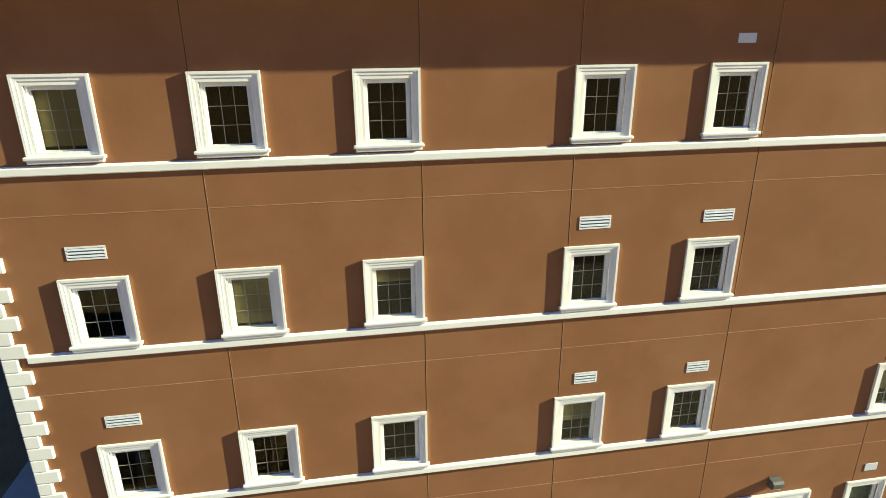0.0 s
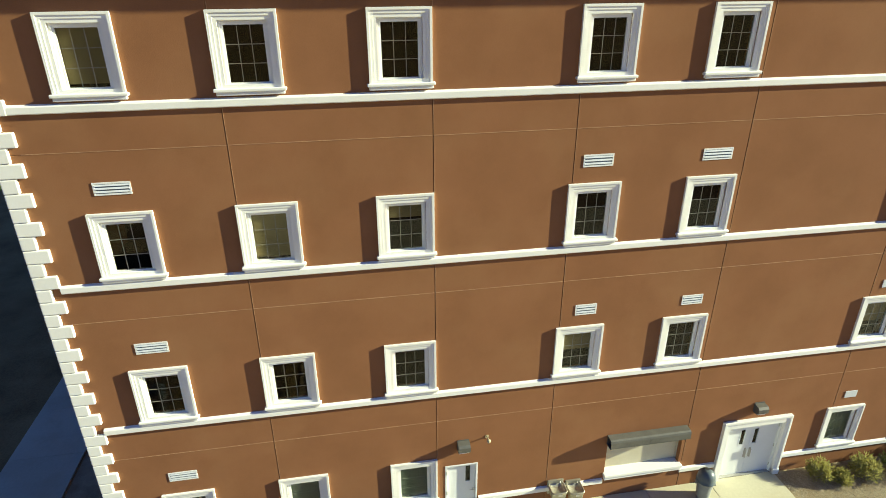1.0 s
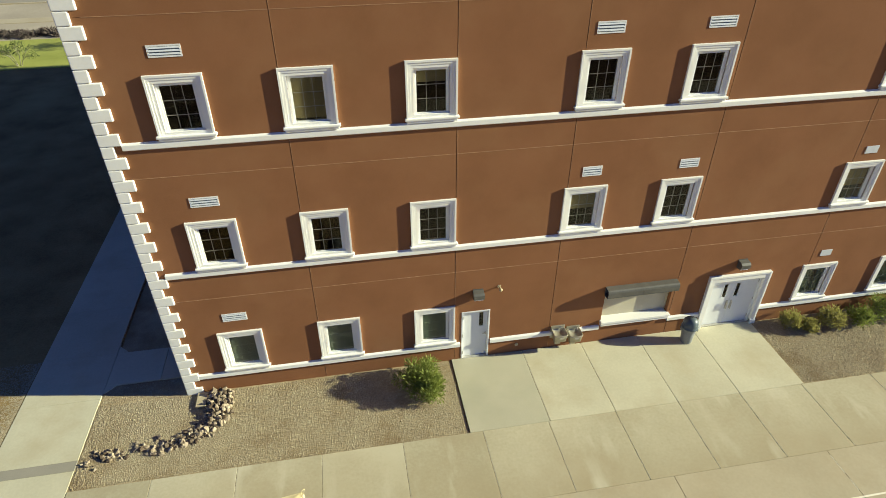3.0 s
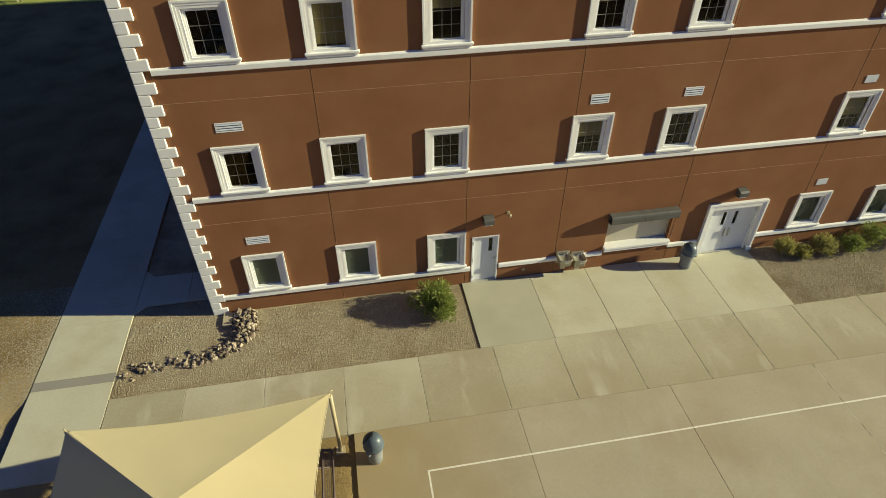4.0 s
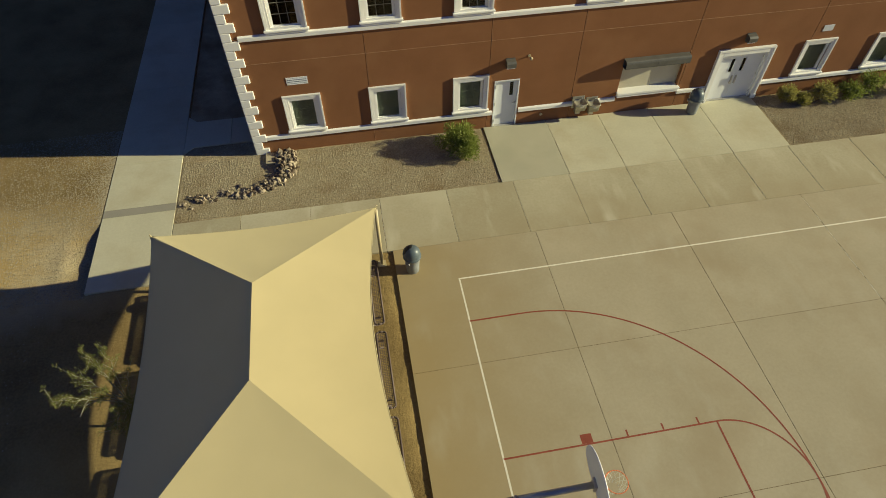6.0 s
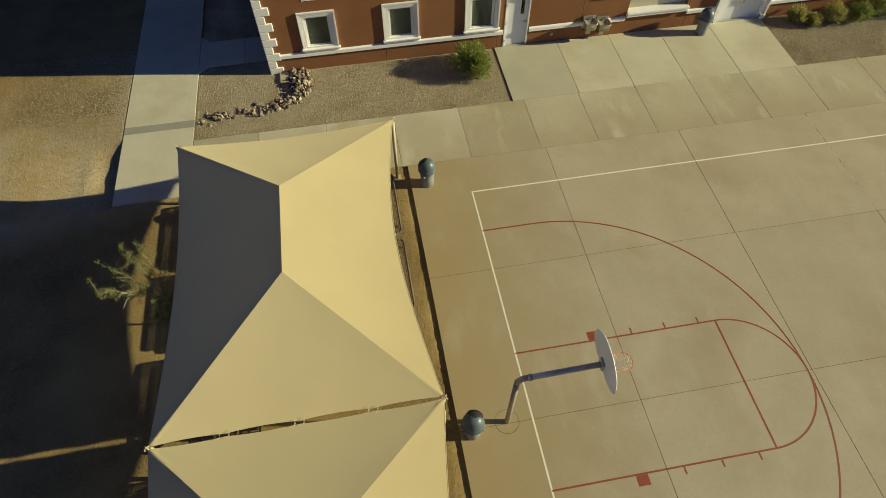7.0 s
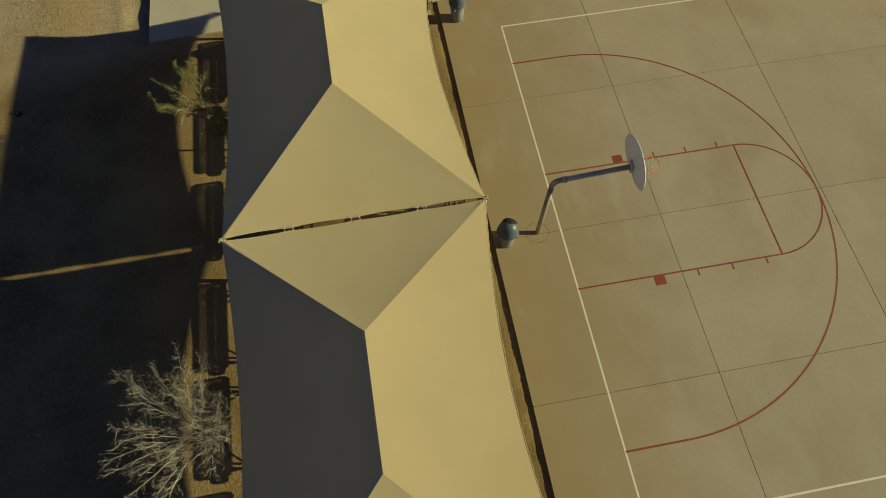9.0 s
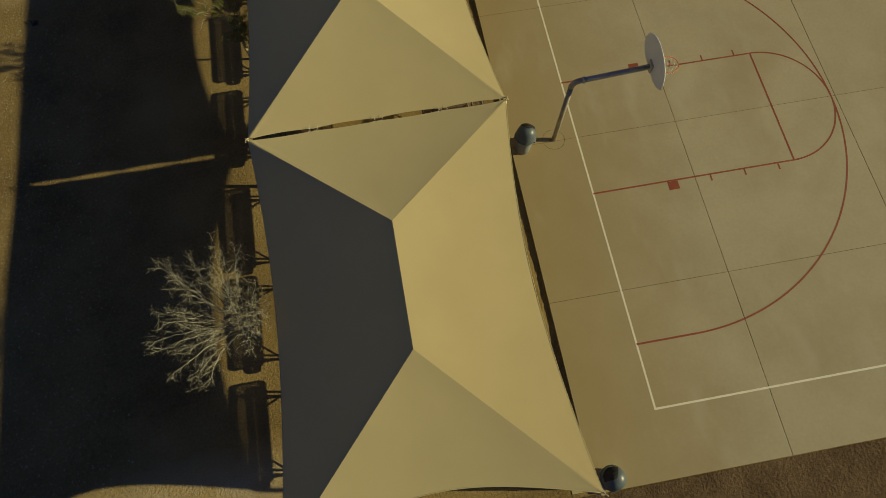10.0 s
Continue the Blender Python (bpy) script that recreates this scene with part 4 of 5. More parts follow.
board = part("backboard", bm, BOARD, hoop, "white fan-shaped steel backboard")
bm = bmesh.new()
hose(bm, [(1.855, y, z - LIFT) for y, z in outline[1:]], 0.017, 6)
part("edge_band", bm, VINYL, board, "white rolled edge")
bm = bmesh.new()
for k in range(28):
    a, b = 2 * math.pi * k / 28, 2 * math.pi * (k + 1) / 28
    rod(bm, (2.28 + 0.23 * math.cos(a), 0.23 * math.sin(a), 3.05 - LIFT), (2.28 + 0.23 * math.cos(b), 0.23 * math.sin(b), 3.05 - LIFT), 0.011, sides=6)
box(bm, 1.87, 2.06, -0.07, 0.07, 3.03 - LIFT, 3.05 - LIFT)
rim = part("rim", bm, RIM, hoop, "orange steel rim")
bm = bmesh.new()
for k in range(12):
    a0 = 2 * math.pi * k / 12
    for d in (-1, 1):
        pts = []
        for j in range(5):
            f = j / 4
            a = a0 + d * f * 0.9
            r = 0.225 - 0.1 * f ** 0.7
            pts.append((2.28 + r * math.cos(a), r * math.sin(a), 3.04 - LIFT - 0.38 * f))
        for p, q in zip(pts, pts[1:]):
            rod(bm, p, q, 0.005, sides=4, caps=False)
part("net", bm, NET, rim, "pale cord net")


# ---- plants ----
def leaf_cloud(name, centres, radius, count, size, rng, stretch=1.0, squash=0.8):
    """Many small folded leaves about a set of centres, as one mesh."""
    verts, faces = [], []
    for _ in range(count):
        c = centres[rng.randrange(len(centres))]
        d = Vector((rng.gauss(0, 1), rng.gauss(0, 1), rng.gauss(0, 1) * squash)).normalized() * radius * rng.random() ** 0.4
        p = Vector(c) + d
        out = (d.normalized() + Vector((rng.gauss(0, 0.5), rng.gauss(0, 0.5), rng.gauss(0.55, 0.5)))).normalized()
        side = out.cross(Vector((rng.gauss(0, 1), rng.gauss(0, 1), rng.gauss(0, 1)))).normalized()
        s = size * rng.uniform(0.6, 1.3)
        i = len(verts)
        up = out.cross(side) * s * 0.12
        verts += [p, p + out * s * stretch * 0.5 + side * s * 0.3 + up, p + out * s * stretch, p + out * s * stretch * 0.5 - side * s * 0.3 + up]
        faces += [(i, i + 1, i + 2), (i, i + 2, i + 3)]
    me = bpy.data.meshes.new(name)
    me.from_pydata([tuple(v) for v in verts], [], faces)
    return me


def grow(rng, start, way, length, radius, depth, spread, bend, out, tips, shrink=0.72):
    """Tapering limbs that fork; fills out with (a, b, r0, r1)."""
    p, d = Vector(start), Vector(way).normalized()
    steps = 3
    for k in range(steps):
        q = p + d * length / steps
        r1 = radius * (1 - 0.3 * (k + 1) / steps)
        out.append((p.copy(), q.copy(), radius * (1 - 0.3 * k / steps), r1))
        p = q
        d = (d + Vector((rng.gauss(0, bend), rng.gauss(0, bend), rng.gauss(0, bend)))).normalized()
        if depth > 0 and k > 0 and rng.random() < 0.8:
            s = (d + Vector((rng.gauss(0, spread), rng.gauss(0, spread), rng.gauss(0, spread * 0.7)))).normalized()
            grow(rng, p, s, length * shrink * rng.uniform(0.7, 1.0), r1 * 0.6, depth - 1, spread, bend, out, tips, shrink)
    if depth > 0:
        for _ in range(2):
            s = (d + Vector((rng.gauss(0, spread), rng.gauss(0, spread), rng.gauss(0, spread * 0.7)))).normalized()
            grow(rng, p, s, length * shrink * rng.uniform(0.8, 1.05), radius * 0.5, depth - 1, spread, bend, out, tips, shrink)
    else:
        tips.append(p)


def limb_mesh(name, limbs, sides=5, least=0.003):
    verts, faces = [], []
    for a, b, r0, r1 in limbs:
        q = (b - a).to_track_quat("Z", "Y")
        i = len(verts)
        for p, r in ((a, max(r0, least)), (b, max(r1, least))):
            verts += [tuple(p + q @ Vector((r * math.cos(2 * math.pi * k / sides), r * math.sin(2 * math.pi * k / sides), 0))) for k in range(sides)]
        for k in range(sides):
            j = (k + 1) % sides
            faces.append((i + k, i + j, i + sides + j, i + sides + k))
    me = bpy.data.meshes.new(name)
    me.from_pydata(verts, [], faces)
    return me


def make_shrub(at, width, height, seed, leaf, label, count=2600, size=0.06):
    rng = random.Random(seed)
    t = thing("shrub", at, label, "shrub", "shrubs along the wall")
    limbs, tips = [], []
    for k in range(9):
        a = 2 * math.pi * k / 9 + rng.uniform(-0.3, 0.3)
        grow(rng, (0.05 * math.cos(a), 0.05 * math.sin(a), 0), (0.5 * math.cos(a), 0.5 * math.sin(a), 1.1), height * 0.42, 0.016, 2, 0.5, 0.12, limbs, tips, 0.62)
    me = limb_mesh("stem_cluster", limbs, 4)
    me.materials.append(BARK)
    part("stem_cluster", me, None, t)
    centres = []
    for _ in range(60):
        d = Vector((rng.gauss(0, 1), rng.gauss(0, 1), rng.gauss(0, 1))).normalized() * rng.random() ** 0.45
        centres.append((d.x * width * 0.42, d.y * width * 0.42, height * (0.52 + 0.4 * d.z)))
    me = leaf_cloud("crown", centres, width * 0.13, count, size, rng, 2.3)
    me.materials.append(leaf)
    part("crown", me, None, t)
    return t


make_shrub((0.52, 11.48, LOW), 1.8, 0.98, 3, LEAF, "round bright green shrub in the rock mulch", 5200, 0.062)
for k, (x, y, w, h) in enumerate(((14.25, 12.15, 0.78, 0.7), (14.85, 11.85, 0.58, 0.5), (15.75, 12.0, 0.98, 0.85), (16.85, 11.85, 0.98, 0.8), (17.85, 12.05, 1.2, 1.0), (19.1, 11.95, 1.2, 1.0))):
    make_shrub((x, y, LOW), w, h, 20 + k, LEAFDRY if k in (0, 1, 2) else LEAF, "low yellowing shrub in the rock mulch" if k in (0, 1, 2) else "low green shrub in the rock mulch by the wall", 1500, 0.055)

rng = random.Random(11)
t = thing("bare_tree", (-9.95, -6.15, LOW), "small leafless tree with pale twigs beside the canopy", "tree")
limbs, tips = [], []
grow(rng, (0, 0, 0), (0.0, 0.0, 1), 1.15, 0.06, 0, 0.1, 0.02, limbs, tips)
hub = tips[0]
twigs = []


def wand(p, goal, r0, r1, steps, wobble, arch):
    """A thin limb that arches from p to its goal; gives its joints."""
    joints = [p.copy()]
    for k in range(steps):
        f = (k + 1) / steps
        q = p.lerp(goal, f) + Vector((rng.gauss(0, wobble), rng.gauss(0, wobble), rng.gauss(0, wobble) + arch * math.sin(math.pi * f)))
        r = r0 + (r1 - r0) * f
        twigs.append((joints[-1], q, r0 + (r1 - r0) * k / steps, r))
        joints.append(q)
    return joints


for k in range(40):
    a = 2 * math.pi * k / 40 + rng.uniform(-0.3, 0.3)
    reach = 1.33 - 0.22 * math.cos(a) - 0.2 * max(0, math.cos(a)) - 0.05 * math.sin(a) + 0.1 * math.sin(a) ** 2 + rng.uniform(-0.25, 0.08)
    inner = (1.0, 0.72, 0.9, 0.5)[k % 4]
    tip = Vector((reach * inner * math.cos(a), reach * inner * math.sin(a), rng.uniform(2.65, 3.15) + 0.5 * (1 - inner)))
    start = hub + Vector((0, 0, rng.uniform(-0.25, 0.05)))
    main = wand(start, tip, 0.019 if k % 4 == 0 else 0.009, 0.003, 9, 0.022, 0.25)
    for i in range(2, 10):
        for _ in range(2):
            ahead = (tip - start).normalized()
            way = (ahead * 0.8 + Vector((rng.gauss(0, 0.55), rng.gauss(0, 0.55), rng.gauss(0.15, 0.4)))).normalized()
            side = wand(main[i], main[i] + way * rng.uniform(0.25, 0.65) * (1.1 - 0.06 * i), 0.0034, 0.0018, 4, 0.012, 0.02)
            for q in side[1:]:
                for _ in range(1 if i < 7 else 2):
                    w = (way * 0.7 + Vector((rng.gauss(0, 0.7), rng.gauss(0, 0.7), rng.gauss(0.1, 0.6)))).normalized()
                    wand(q, q + w * rng.uniform(0.06, 0.2), 0.002, 0.0013, 2, 0.006, 0.0)
me = limb_mesh("trunk", limbs, 8)
me.materials.append(BARK)
part("trunk", me, None, t)
me = limb_mesh("crown", twigs, 3, 0.0012)
me.materials.append(BARK)
part("crown", me, None, t)

rng = random.Random(23)
t = thing("young_tree", (-9.54, 2.28, LOW), "young sparse tree with feathery green branches beside the canopy", "tree")
limbs, tips, leafy = [], [], []
grow(rng, (0, 0, 0), (-0.05, 0.0, 1), 1.45, 0.04, 0, 0.1, 0.04, limbs, tips)
top = tips[0]
for end in ((-1.0, -0.6, 3.0), (-0.85, -0.5, 2.9), (-0.45, 0.45, 3.2), (-0.1, 0.6, 3.0), (0.35, -1.2, 2.1), (0.6, -1.45, 1.9), (0.65, -0.65, 2.0), (0.1, -1.15, 2.25), (0.45, -1.0, 1.8), (-0.75, 0.1, 2.75), (-0.3, 0.3, 3.1), (-0.2, -0.4, 2.8), (0.3, 0.2, 2.5), (0.45, -0.45, 2.3), (0.5, -0.9, 2.2), (0.2, -0.75, 2.45)):
    p, goal = top.copy(), Vector(end)
    for k in range(7):
        q = top.lerp(goal, (k + 1) / 7) + Vector((rng.gauss(0, 0.03), rng.gauss(0, 0.03), 0.12 * math.sin(math.pi * (k + 1) / 7)))
        limbs.append((p, q, 0.016 * (1 - k / 8), 0.016 * (1 - (k + 1) / 8)))
        if k > 1:
            for _ in range(2):
                s = q + ((goal - top).normalized() * 0.6 + Vector((rng.gauss(0, 0.6), rng.gauss(0, 0.6), rng.gauss(0.1, 0.4)))) * rng.uniform(0.12, 0.3)
                limbs.append((q, s, 0.005, 0.003))
                leafy += [q.lerp(s, f) for f in (0.3, 0.6, 1.0)]
        p = q
p = top.copy()
for q in (Vector((-0.45, -0.2, 2.1)), Vector((-0.6, -0.45, 2.35)), Vector((-0.68, -0.68, 2.3))):
    limbs.append((p, q, 0.012, 0.009))
    p = q
me = limb_mesh("trunk", limbs, 5)
me.materials.append(BARK)
part("trunk", me, None, t)
me = leaf_cloud("crown", leafy, 0.036, 9000, 0.019, rng, 3.6)
me.materials.append(LEAFPALE)
part("crown", me, None, t)

# far planting along the street
for k, (x, y, h) in enumerate(((-25.3, 49.4, 2.2), (-33.0, 52.0, 3.4), (-19.0, 53.5, 3.2))):
    rng = random.Random(40 + k)
    t = thing("street_tree", (x, y, LOW), "small dark multi-stemmed sapling on the lawn", "tree", "street trees")
    limbs, tips = [], []
    for lean in ((-0.45, 0.1), (-0.15, -0.1), (0.2, 0.15), (0.5, 0.0)):
        grow(rng, (lean[0] * 0.3, lean[1] * 0.3, 0), (lean[0], lean[1], 1), h * 0.36, 0.03, 2, 0.4, 0.08, limbs, tips, 0.75)
    me = limb_mesh("trunk", limbs, 5)
    me.materials.append(BARK)
    part("trunk", me, None, t)
    me = leaf_cloud("crown", tips, 0.2, 1100, 0.08, rng, 1.8)
    me.materials.append(LEAFDEEP)
    part("crown", me, None, t)
# Added low plants stand in for a tree shadow cast on the verge.
for k in range(9):
    make_shrub((-34 + 1.25 * k, 58.3 + 0.35 * math.sin(2.3 * k), LOW), 1.9, 0.22, 60 + k, TREESHADE, "low dark plants standing in for a tree shadow beside the lawn", 900, 0.12)

# ---- stones ----
def rock_mesh(seed, size):
    r = random.Random(seed)
    bm = bmesh.new()
    bmesh.ops.create_icosphere(bm, subdivisions=1, radius=1)
    stretch = Vector((r.uniform(0.8, 1.35), r.uniform(0.7, 1.1), r.uniform(0.55, 0.85)))
    for v in bm.verts:
        v.co = Vector(a * b for a, b in zip(v.co, stretch)) * size * r.uniform(0.55, 1.35)
    return mesh_of("rock", bm, ROCK)


shapes = [rock_mesh(k, 0.092) for k in range(14)]
rng = random.Random(5)


def lay_rock(x, y, z, scale):
    rk = part("rip_rap_rock", shapes[rng.randrange(14)], None)
    rk.location = (x, y, z)
    rk.rotation_euler = (rng.uniform(-1.3, 1.3), rng.uniform(-1.3, 1.3), rng.uniform(0, 6.3))
    rk.scale = (scale, scale, scale)
    tagged(rk, "angular brown and grey rip-rap rock in the mulch", "rock", "rip-rap rocks of the drainage swale")


# the heap under the downspout: three loose layers, drawn in at the foot
for layer, (pitch, inset) in enumerate(((0.125, 0.0), (0.14, 0.1), (0.17, 0.2))):
    y = 11.12 + inset
    while y < 12.52:
        foot = min(max((11.75 - y) / 0.6, 0.0), 1.0)
        x, end = -6.3 + inset + 0.12 * foot, -5.47 - inset - 0.3 * foot ** 2
        while x < end:
            lay_rock(x + rng.gauss(0, 0.03), min(y + rng.gauss(0, 0.03), 12.54), 0.0 + 0.07 * layer + rng.uniform(-0.015, 0.03), rng.uniform(0.75, 1.25))
            x += pitch
        y += pitch
lay_rock(-6.12, 12.48, 0.17, 1.55)
lay_rock(-5.82, 12.47, 0.16, 1.45)
# the thin line of stones that leads to the path
course = [Vector(p) for p in ((-6.25, 11.1), (-6.5, 10.86), (-7.0, 10.68), (-7.8, 10.6), (-8.7, 10.62), (-9.45, 10.5))]
for k in range(180):
    f = rng.random() ** 1.1 * (len(course) - 1)
    i = min(int(f), len(course) - 2)
    p = course[i].lerp(course[i + 1], f - i)
    size = rng.uniform(0.55, 1.2) * (1.0 if f < 1.5 else 0.9)
    lay_rock(p.x + rng.gauss(0, 0.14), p.y + rng.gauss(0, 0.17), -0.035 + 0.03 * size, size)
dark_shape = rock_mesh(40, 0.09)
dark_shape.materials[0] = BLACK
stone = part("stone", dark_shape, None)
stone.location = (-15.96, 4.67, soil_height(-15.96, 4.67) + 0.05)
stone.scale = (1.3, 1.3, 1.1)
tagged(stone, "single dark stone lying on the bare soil", "rock")
t = thing("splash_block", (-6.5, 12.32, -0.04), "grey precast concrete splash block at the building's corner", "splash block")
part("block", boxes((-0.16, 0.16, -0.34, 0.24, 0.0, 0.11), bevel=0.02), CONCRETE, t)


def pebbles(name, x0, x1, y0, y1, count, size, z, seed, label, rise=0.0, fade=1.0, height=None):
    r = np.random.default_rng(seed)
    base = np.array([(1, 0, 0), (0, 1, 0), (-1, 0, 0), (0, -1, 0), (0, 0, 1), (0, 0, -1)], float)
    tri = np.array([(0, 1, 4), (1, 2, 4), (2, 3, 4), (3, 0, 4), (1, 0, 5), (2, 1, 5), (3, 2, 5), (0, 3, 5)])
    px = x1 - (x1 - x0) * r.random(count) ** fade
    c = np.stack([px, r.uniform(y0, y1, count), z + rise * (x1 - px) / (x1 - x0)], 1)
    if height:
        c[:, 2] = [height(a, b) + z - LOW for a, b in c[:, :2]]
    s = size * r.lognormal(0, 0.35, (count, 1, 1))
    v = base[None] * r.uniform(0.6, 1.25, (count, 6, 1)) * s * np.array([1.15, 0.9, 0.4])
    a = r.uniform(0, 2 * np.pi, count)
    ca, sa = np.cos(a)[:, None], np.sin(a)[:, None]
    v = np.stack([v[..., 0] * ca - v[..., 1] * sa, v[..., 0] * sa + v[..., 1] * ca, v[..., 2]], -1) + c[:, None]
    f = tri[None] + 6 * np.arange(count)[:, None, None]
    me = bpy.data.meshes.new(name)
    me.from_pydata(v.reshape(-1, 3).tolist(), [], f.reshape(-1, 3).tolist())
    me.materials.append(STONE)
    return tagged(new(name, me), label, "gravel", kind="stuff")


pebbles("gravel", -9.68, 1.62, 9.56, 12.6, 52000, 0.018, LOW + 0.028, 1, "loose tan and grey landscaping gravel beside the wall", rise=0.024)
pebbles("gravel", 13.03, 20.5, 9.56, 12.6, 32000, 0.018, LOW + 0.028, 2, "loose tan and grey landscaping gravel beside the wall")
pebbles("gravel", -16.8, -12.2, 6.9, 15.0, 26000, 0.0155, LOW + 0.004, 3, "scattered gravel on the sandy soil beside the path", fade=2.0, height=soil_height)
pebbles("gravel", -25.0, -13.0, -16.0, 12.6, 48000, 0.0155, LOW + 0.004, 6, "thinly scattered gravel on the open soil", fade=0.55, height=soil_height)
pebbles("gravel", -9.65, -7.0, 12.66, 13.4, 2500, 0.0165, LOW + 0.03, 5, "loose landscaping gravel beside the shaded path")

# ---- concrete slabs ----
def slabs(parent, xs, ys, material, gap=0.008, gap_y=0.003):
    for x0, x1 in zip(xs, xs[1:]):
        for y0, y1 in zip(ys, ys[1:]):
            bm = boxes((x0 + gap, x1 - gap, y0 + gap_y, y1 - gap_y, -0.14, 0.0))
            top_edges = [e for e in bm.edges if all(v.co.z > -0.001 for v in e.verts)]
            bmesh.ops.bevel(bm, geom=top_edges, offset=0.004, segments=1, affect="EDGES")
            part("slab", bm, material, parent)


def paving(name, label):
    return tagged(new(name), label, "pavement", kind="structure")


path_west = paving("path_west", "broom-finished concrete path slabs past the building")
slabs(path_west, (-12.15, -9.72), (7.02, 10.22), CLEAN, 0.013)
# One narrow strip across the path in darker concrete.
slabs(path_west, (-12.15, -9.72), (10.22, 10.57), DARKCONCRETE)
slabs(path_west, (-12.15, -9.72), (10.57, 12.9, 15.0, 17.6, 20.2, 22.8, 25.4, 28.0, 30.6, 33.2, 35.8, 38.4, 41.0, 43.6, 46.2, 48.5), CLEAN)
path_door = paving("path_side_entry", "concrete slabs leading to the shaded side of the building")
slabs(path_door, (-9.72, -8.0, -6.95), (13.46, 15.0), CLEAN)
for corner in (((-9.715, 15.003), (-9.715, 15.36), (-9.36, 15.003)), ((-9.715, 13.457), (-9.36, 13.457), (-9.715, 13.1))):
    bm = bmesh.new()
    lo, hi = [bm.verts.new((*c, -0.14)) for c in corner], [bm.verts.new((*c, -0.001)) for c in corner]
    bm.faces.new(hi), bm.faces.new(lo[::-1])
    for k in range(3):
        bm.faces.new((lo[k], lo[(k + 1) % 3], hi[(k + 1) % 3], hi[k]))
    bmesh.ops.recalc_face_normals(bm, faces=bm.faces[:])
    part("corner_fillet", bm, CLEAN, path_door)
path_south = paving("path_south", "concrete walk slabs between the gravel and the court")
slabs(path_south, (-9.72, -7.48, -5.13, -2.73, -0.35, 2.1, 4.18, 6.37, 8.5, 10.63, 12.85, 15.4, 17.8, 20.2, 22.6, 25.0), (7.06, 9.53), WALKWAY, 0.012)
for x in (-7.48, -5.13, -2.73, -0.35, 2.1, 4.18, 6.37, 8.5, 10.63, 12.85, 15.4):
    part("joint_fill", boxes((x - 0.0115, x + 0.002, 7.08, 9.51, -0.05, -0.022)), SILT, path_south, "brown silt in a joint")
    part("joint_sealant", boxes((x + 0.002, x + 0.0115, 7.08, 9.51, -0.05, -0.002)), SEALANT, path_south, "pale joint sealant")
apron = paving("apron", "pale concrete apron slabs in front of the doors")
slabs(apron, (1.70, 4.24), (9.53, 12.655), WEATHERED, 0.012)
slabs(apron, (4.24, 6.39, 8.5, 10.65, 12.97), (9.53, 12.655), CLEAN, 0.012)
for x in (4.24, 6.39, 8.5, 10.65):
    part("joint_fill", boxes((x - 0.0115, x + 0.002, 9.56, 12.63, -0.05, -0.022)), SILT, apron, "brown silt in a joint")
    part("joint_sealant", boxes((x + 0.002, x + 0.0115, 9.56, 12.63, -0.05, -0.002)), SEALANT, apron, "pale joint sealant")
court = tagged(new("court"), "tan concrete basketball court slabs with painted lines", "court", kind="structure")
slabs(court, (-2.56, 2.25, 7.07, 11.9, 16.7, 21.5, 26.3), (-11.3, -6.67, -2.1, 2.52, 7.06), COURT, 0.0055, 0.005)
for x in (2.25, 7.07, 11.9):
    part("joint_fill", boxes((x - 0.005, x + 0.005, -11.25, 7.02, -0.05, -0.0075)), SILT, court, "brown silt in a saw-cut joint")
for y in (-6.67, -2.1, 2.52):
    part("joint_fill", boxes((-2.5, 26.2, y - 0.0045, y + 0.0045, -0.05, -0.0065)), SILT, court, "brown silt in a saw-cut joint")


# ---- court lines ----
def stripe(a, b, wide, material, name, z=0.001):
    a, b = Vector((*a, 0)), Vector((*b, 0))
    d = (b - a).normalized()
    s = Vector((-d.y, d.x, 0)) * wide / 2
    bm = bmesh.new()
    lo = [bm.verts.new(p + Vector((0, 0, z - 0.0008))) for p in (a - s, b - s, b + s, a + s)]
    hi = [bm.verts.new(p + Vector((0, 0, z))) for p in (a - s, b - s, b + s, a + s)]
    bm.faces.new(hi)
    for k in range(4):
        bm.faces.new((lo[k], lo[(k + 1) % 4], hi[(k + 1) % 4], hi[k]))
    return part(name, bm, material, court)


def arc_line(cx, cy, r, a0, a1, wide, material, name, z=0.001, n=60):
    bm = bmesh.new()
    rows = []
    for k in range(n + 1):
        a = radians(a0 + (a1 - a0) * k / n)
        rows.append([bm.verts.new((cx + q * math.cos(a), cy + q * math.sin(a), z)) for q in (r - wide / 2, r + wide / 2)])
    for p, q in zip(rows, rows[1:]):
        bm.faces.new((p[0], p[1], q[1], q[0]))
    return part(name, bm, material, court)


BASE = -0.64
N_SIDE, S_SIDE = MID + 7.62, MID - 7.62
stripe((BASE, S_SIDE), (BASE, N_SIDE), 0.05, LINEWHITE, "white_line")
stripe((BASE - 0.0275, N_SIDE), (24, N_SIDE), 0.05, LINEWHITE, "white_line", 0.0013)
stripe((BASE - 0.0275, S_SIDE), (24, S_SIDE), 0.05, LINEWHITE, "white_line", 0.0013)
FT = 5.14
for s in (-1, 1):
    y = MID + s * 1.81
    stripe((BASE, y), (FT, y), 0.046, LINERED, "red_line", 0.0015)
    for x in (2.69, 3.67, 4.65):
        stripe((x, y + s * 0.025), (x, y + s * 0.2), 0.045, LINERED, "lane_mark", 0.0015)
    stripe((1.45, y + s * 0.15), (1.75, y + s * 0.15), 0.25, LINERED, "lane_block", 0.0015)
    stripe((BASE, MID + s * 6.02), (0.93, MID + s * 6.02), 0.05, LINERED, "red_line", 0.0013)
stripe((FT, MID - 1.785), (FT, MID + 1.785), 0.05, LINERED, "red_line", 0.0017)
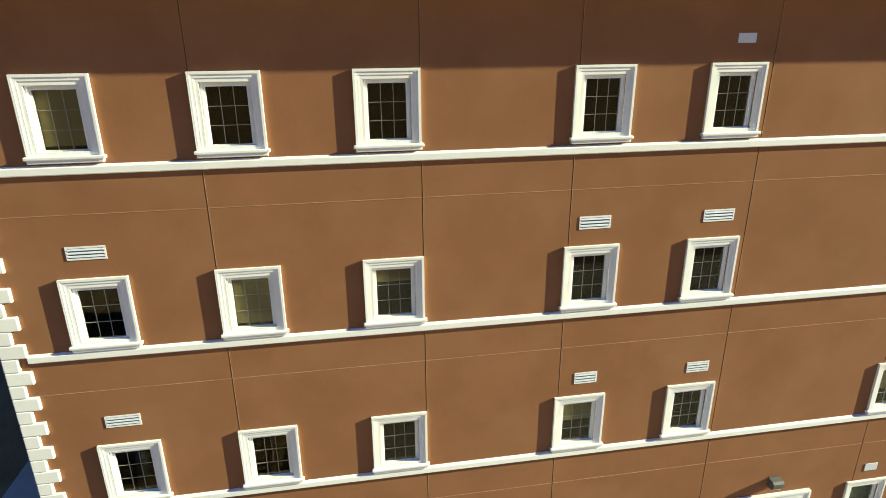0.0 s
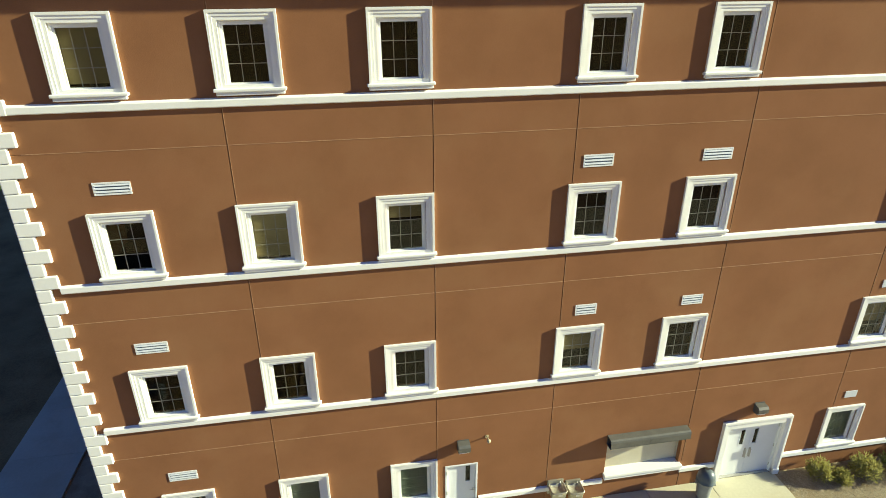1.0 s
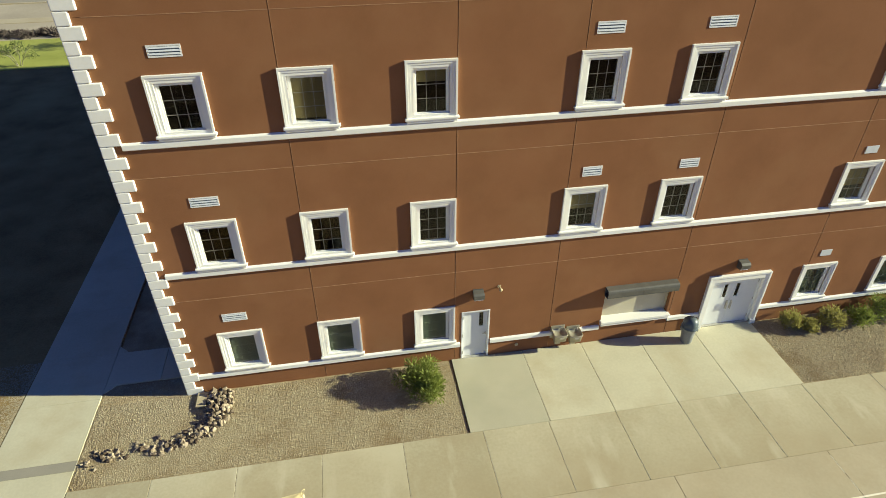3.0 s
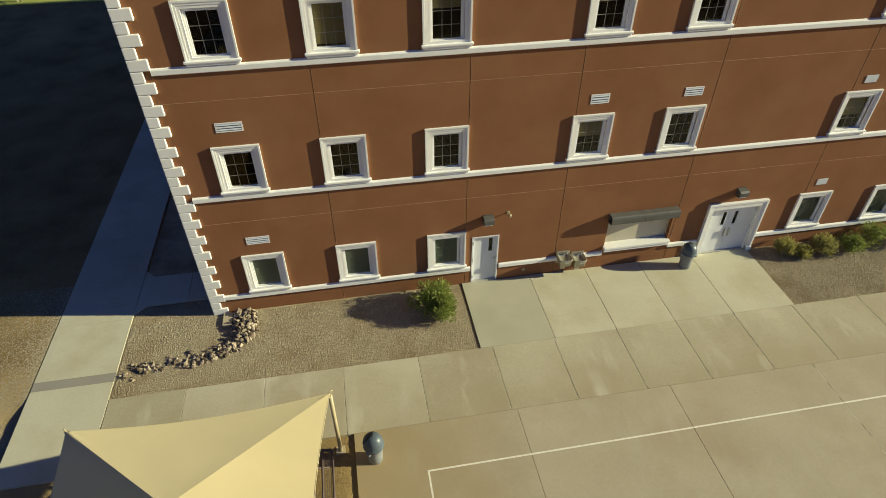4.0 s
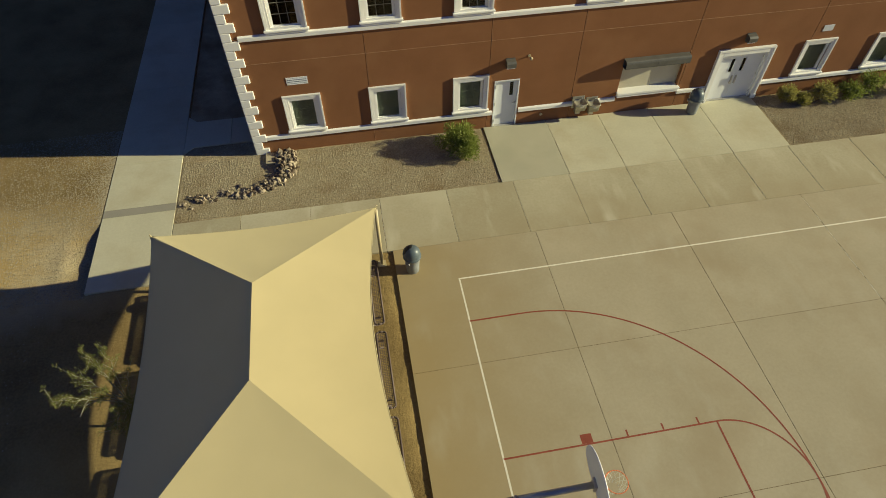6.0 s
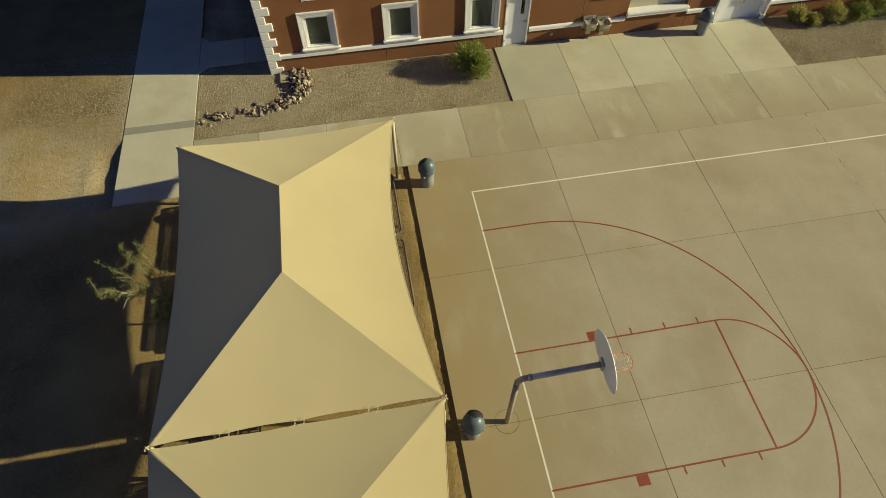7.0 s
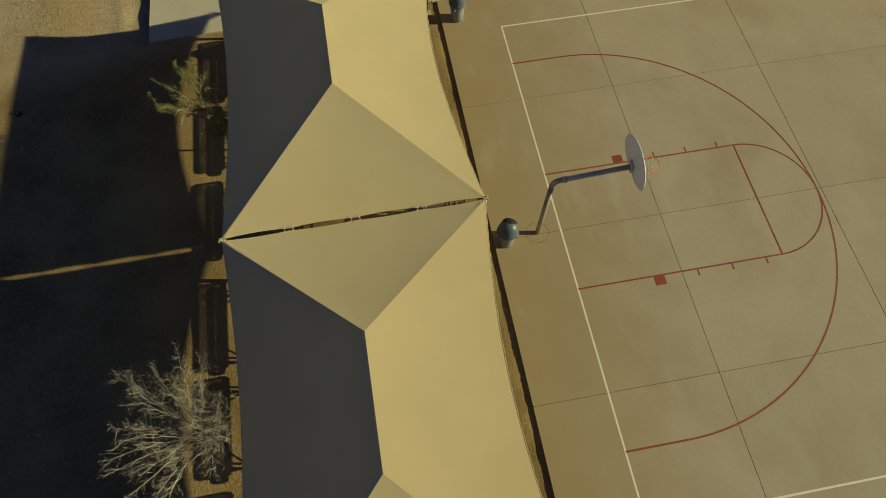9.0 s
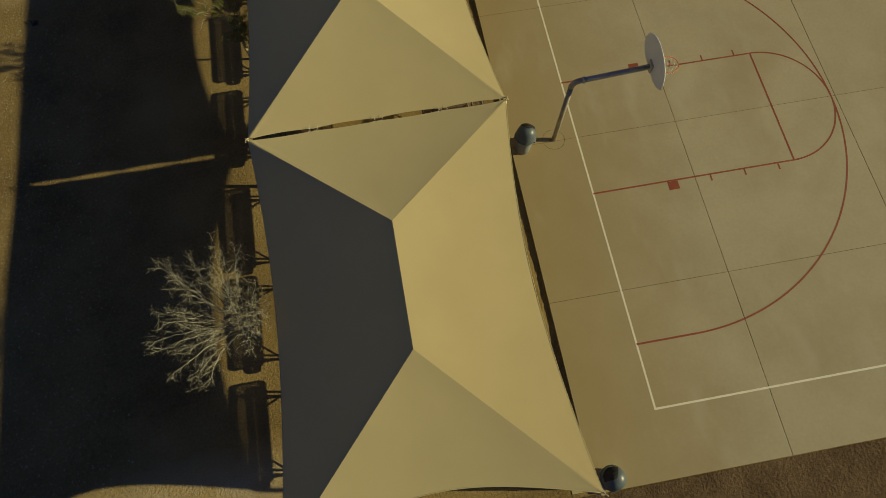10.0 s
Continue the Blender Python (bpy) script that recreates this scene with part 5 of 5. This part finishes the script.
arc_line(FT, MID, 1.81, -90, 90, 0.046, LINERED, "red_line", 0.0019)
arc_line(0.93, MID, 6.02, -90, 90, 0.046, LINERED, "red_line", 0.0021, 90)
for y0, y1 in ((2.6, 3.3), (3.4, 3.62), (3.75, 4.4), (4.5, 4.62), (4.8, 5.5), (5.75, 6.1), (6.3, 6.9)):
    stripe((11.895, y0), (11.895, y1), 0.012, LINEWHITE, "sealant_remnant", 0.001)
arc_line(-1.31, -2.05, 0.31, 0, 360, 0.008, BLACK, "footing_joint", 0.001, 40)


# ---- pieces of the south wall ----
JOINTS_X = (-6.92, -2.545, 1.81, 5.135, 9.56, 14.5, 19.0, EAST)
JOINTS_Z = (-0.3, 3.75, 7.79, 11.735, TOP)
for x0, x1 in zip(JOINTS_X, JOINTS_X[1:]):
    for z0, z1 in zip(JOINTS_Z, JOINTS_Z[1:]):
        bm = bmesh.new()
        for a, b, c, d in less((x0 + 0.011, x1 - 0.011, z0 + 0.006, z1 - 0.006), openings):
            box(bm, a, b, WALL, WALL + 0.02, c, d)
        part("stucco_panel", bm, STUCCO, wall_south)

# Horizontal beads, coloured pale for the sunlit lower face of each joint.
for z in JOINTS_Z[1:-1]:
    for x0, x1 in zip(JOINTS_X, JOINTS_X[1:]):
        part("joint_bead", boxes((x0 + 0.012 + (0.42 if x0 < -6 else 0), x1 - 0.012, WALL - 0.005, WALL + 0.018, z - 0.0065, z + 0.0065)), LITEDGE, wall_south, "horizontal control joint with its sunlit ledge put into the colour")
# Vertical lips, coloured tan in place of an edge catching the sun.
for x in JOINTS_X[1:-1]:
    for z0, z1 in zip(JOINTS_Z, JOINTS_Z[1:]):
        part("joint_bead", boxes((x + 0.0115, x + 0.0195, WALL - 0.004, WALL + 0.018, z0 + 0.012, z1 - 0.012)), LITEDGE, wall_south, "vertical control joint lip coloured as a sunlit edge")
long_block = mesh_of("quoin", boxes((-7.0, -6.49, WALL - 0.075, WALL + 0.45, 0.006, 0.309), bevel=0.022), WHITE)
short_block = mesh_of("quoin", boxes((-7.0, -6.69, WALL - 0.075, WALL + 0.25, 0.006, 0.309), bevel=0.022), WHITE)
for k in range(50):
    part("quoin", long_block if k % 2 == 0 else short_block, None, wall_south, at=(0, 0, -0.08 + 0.3149 * k))
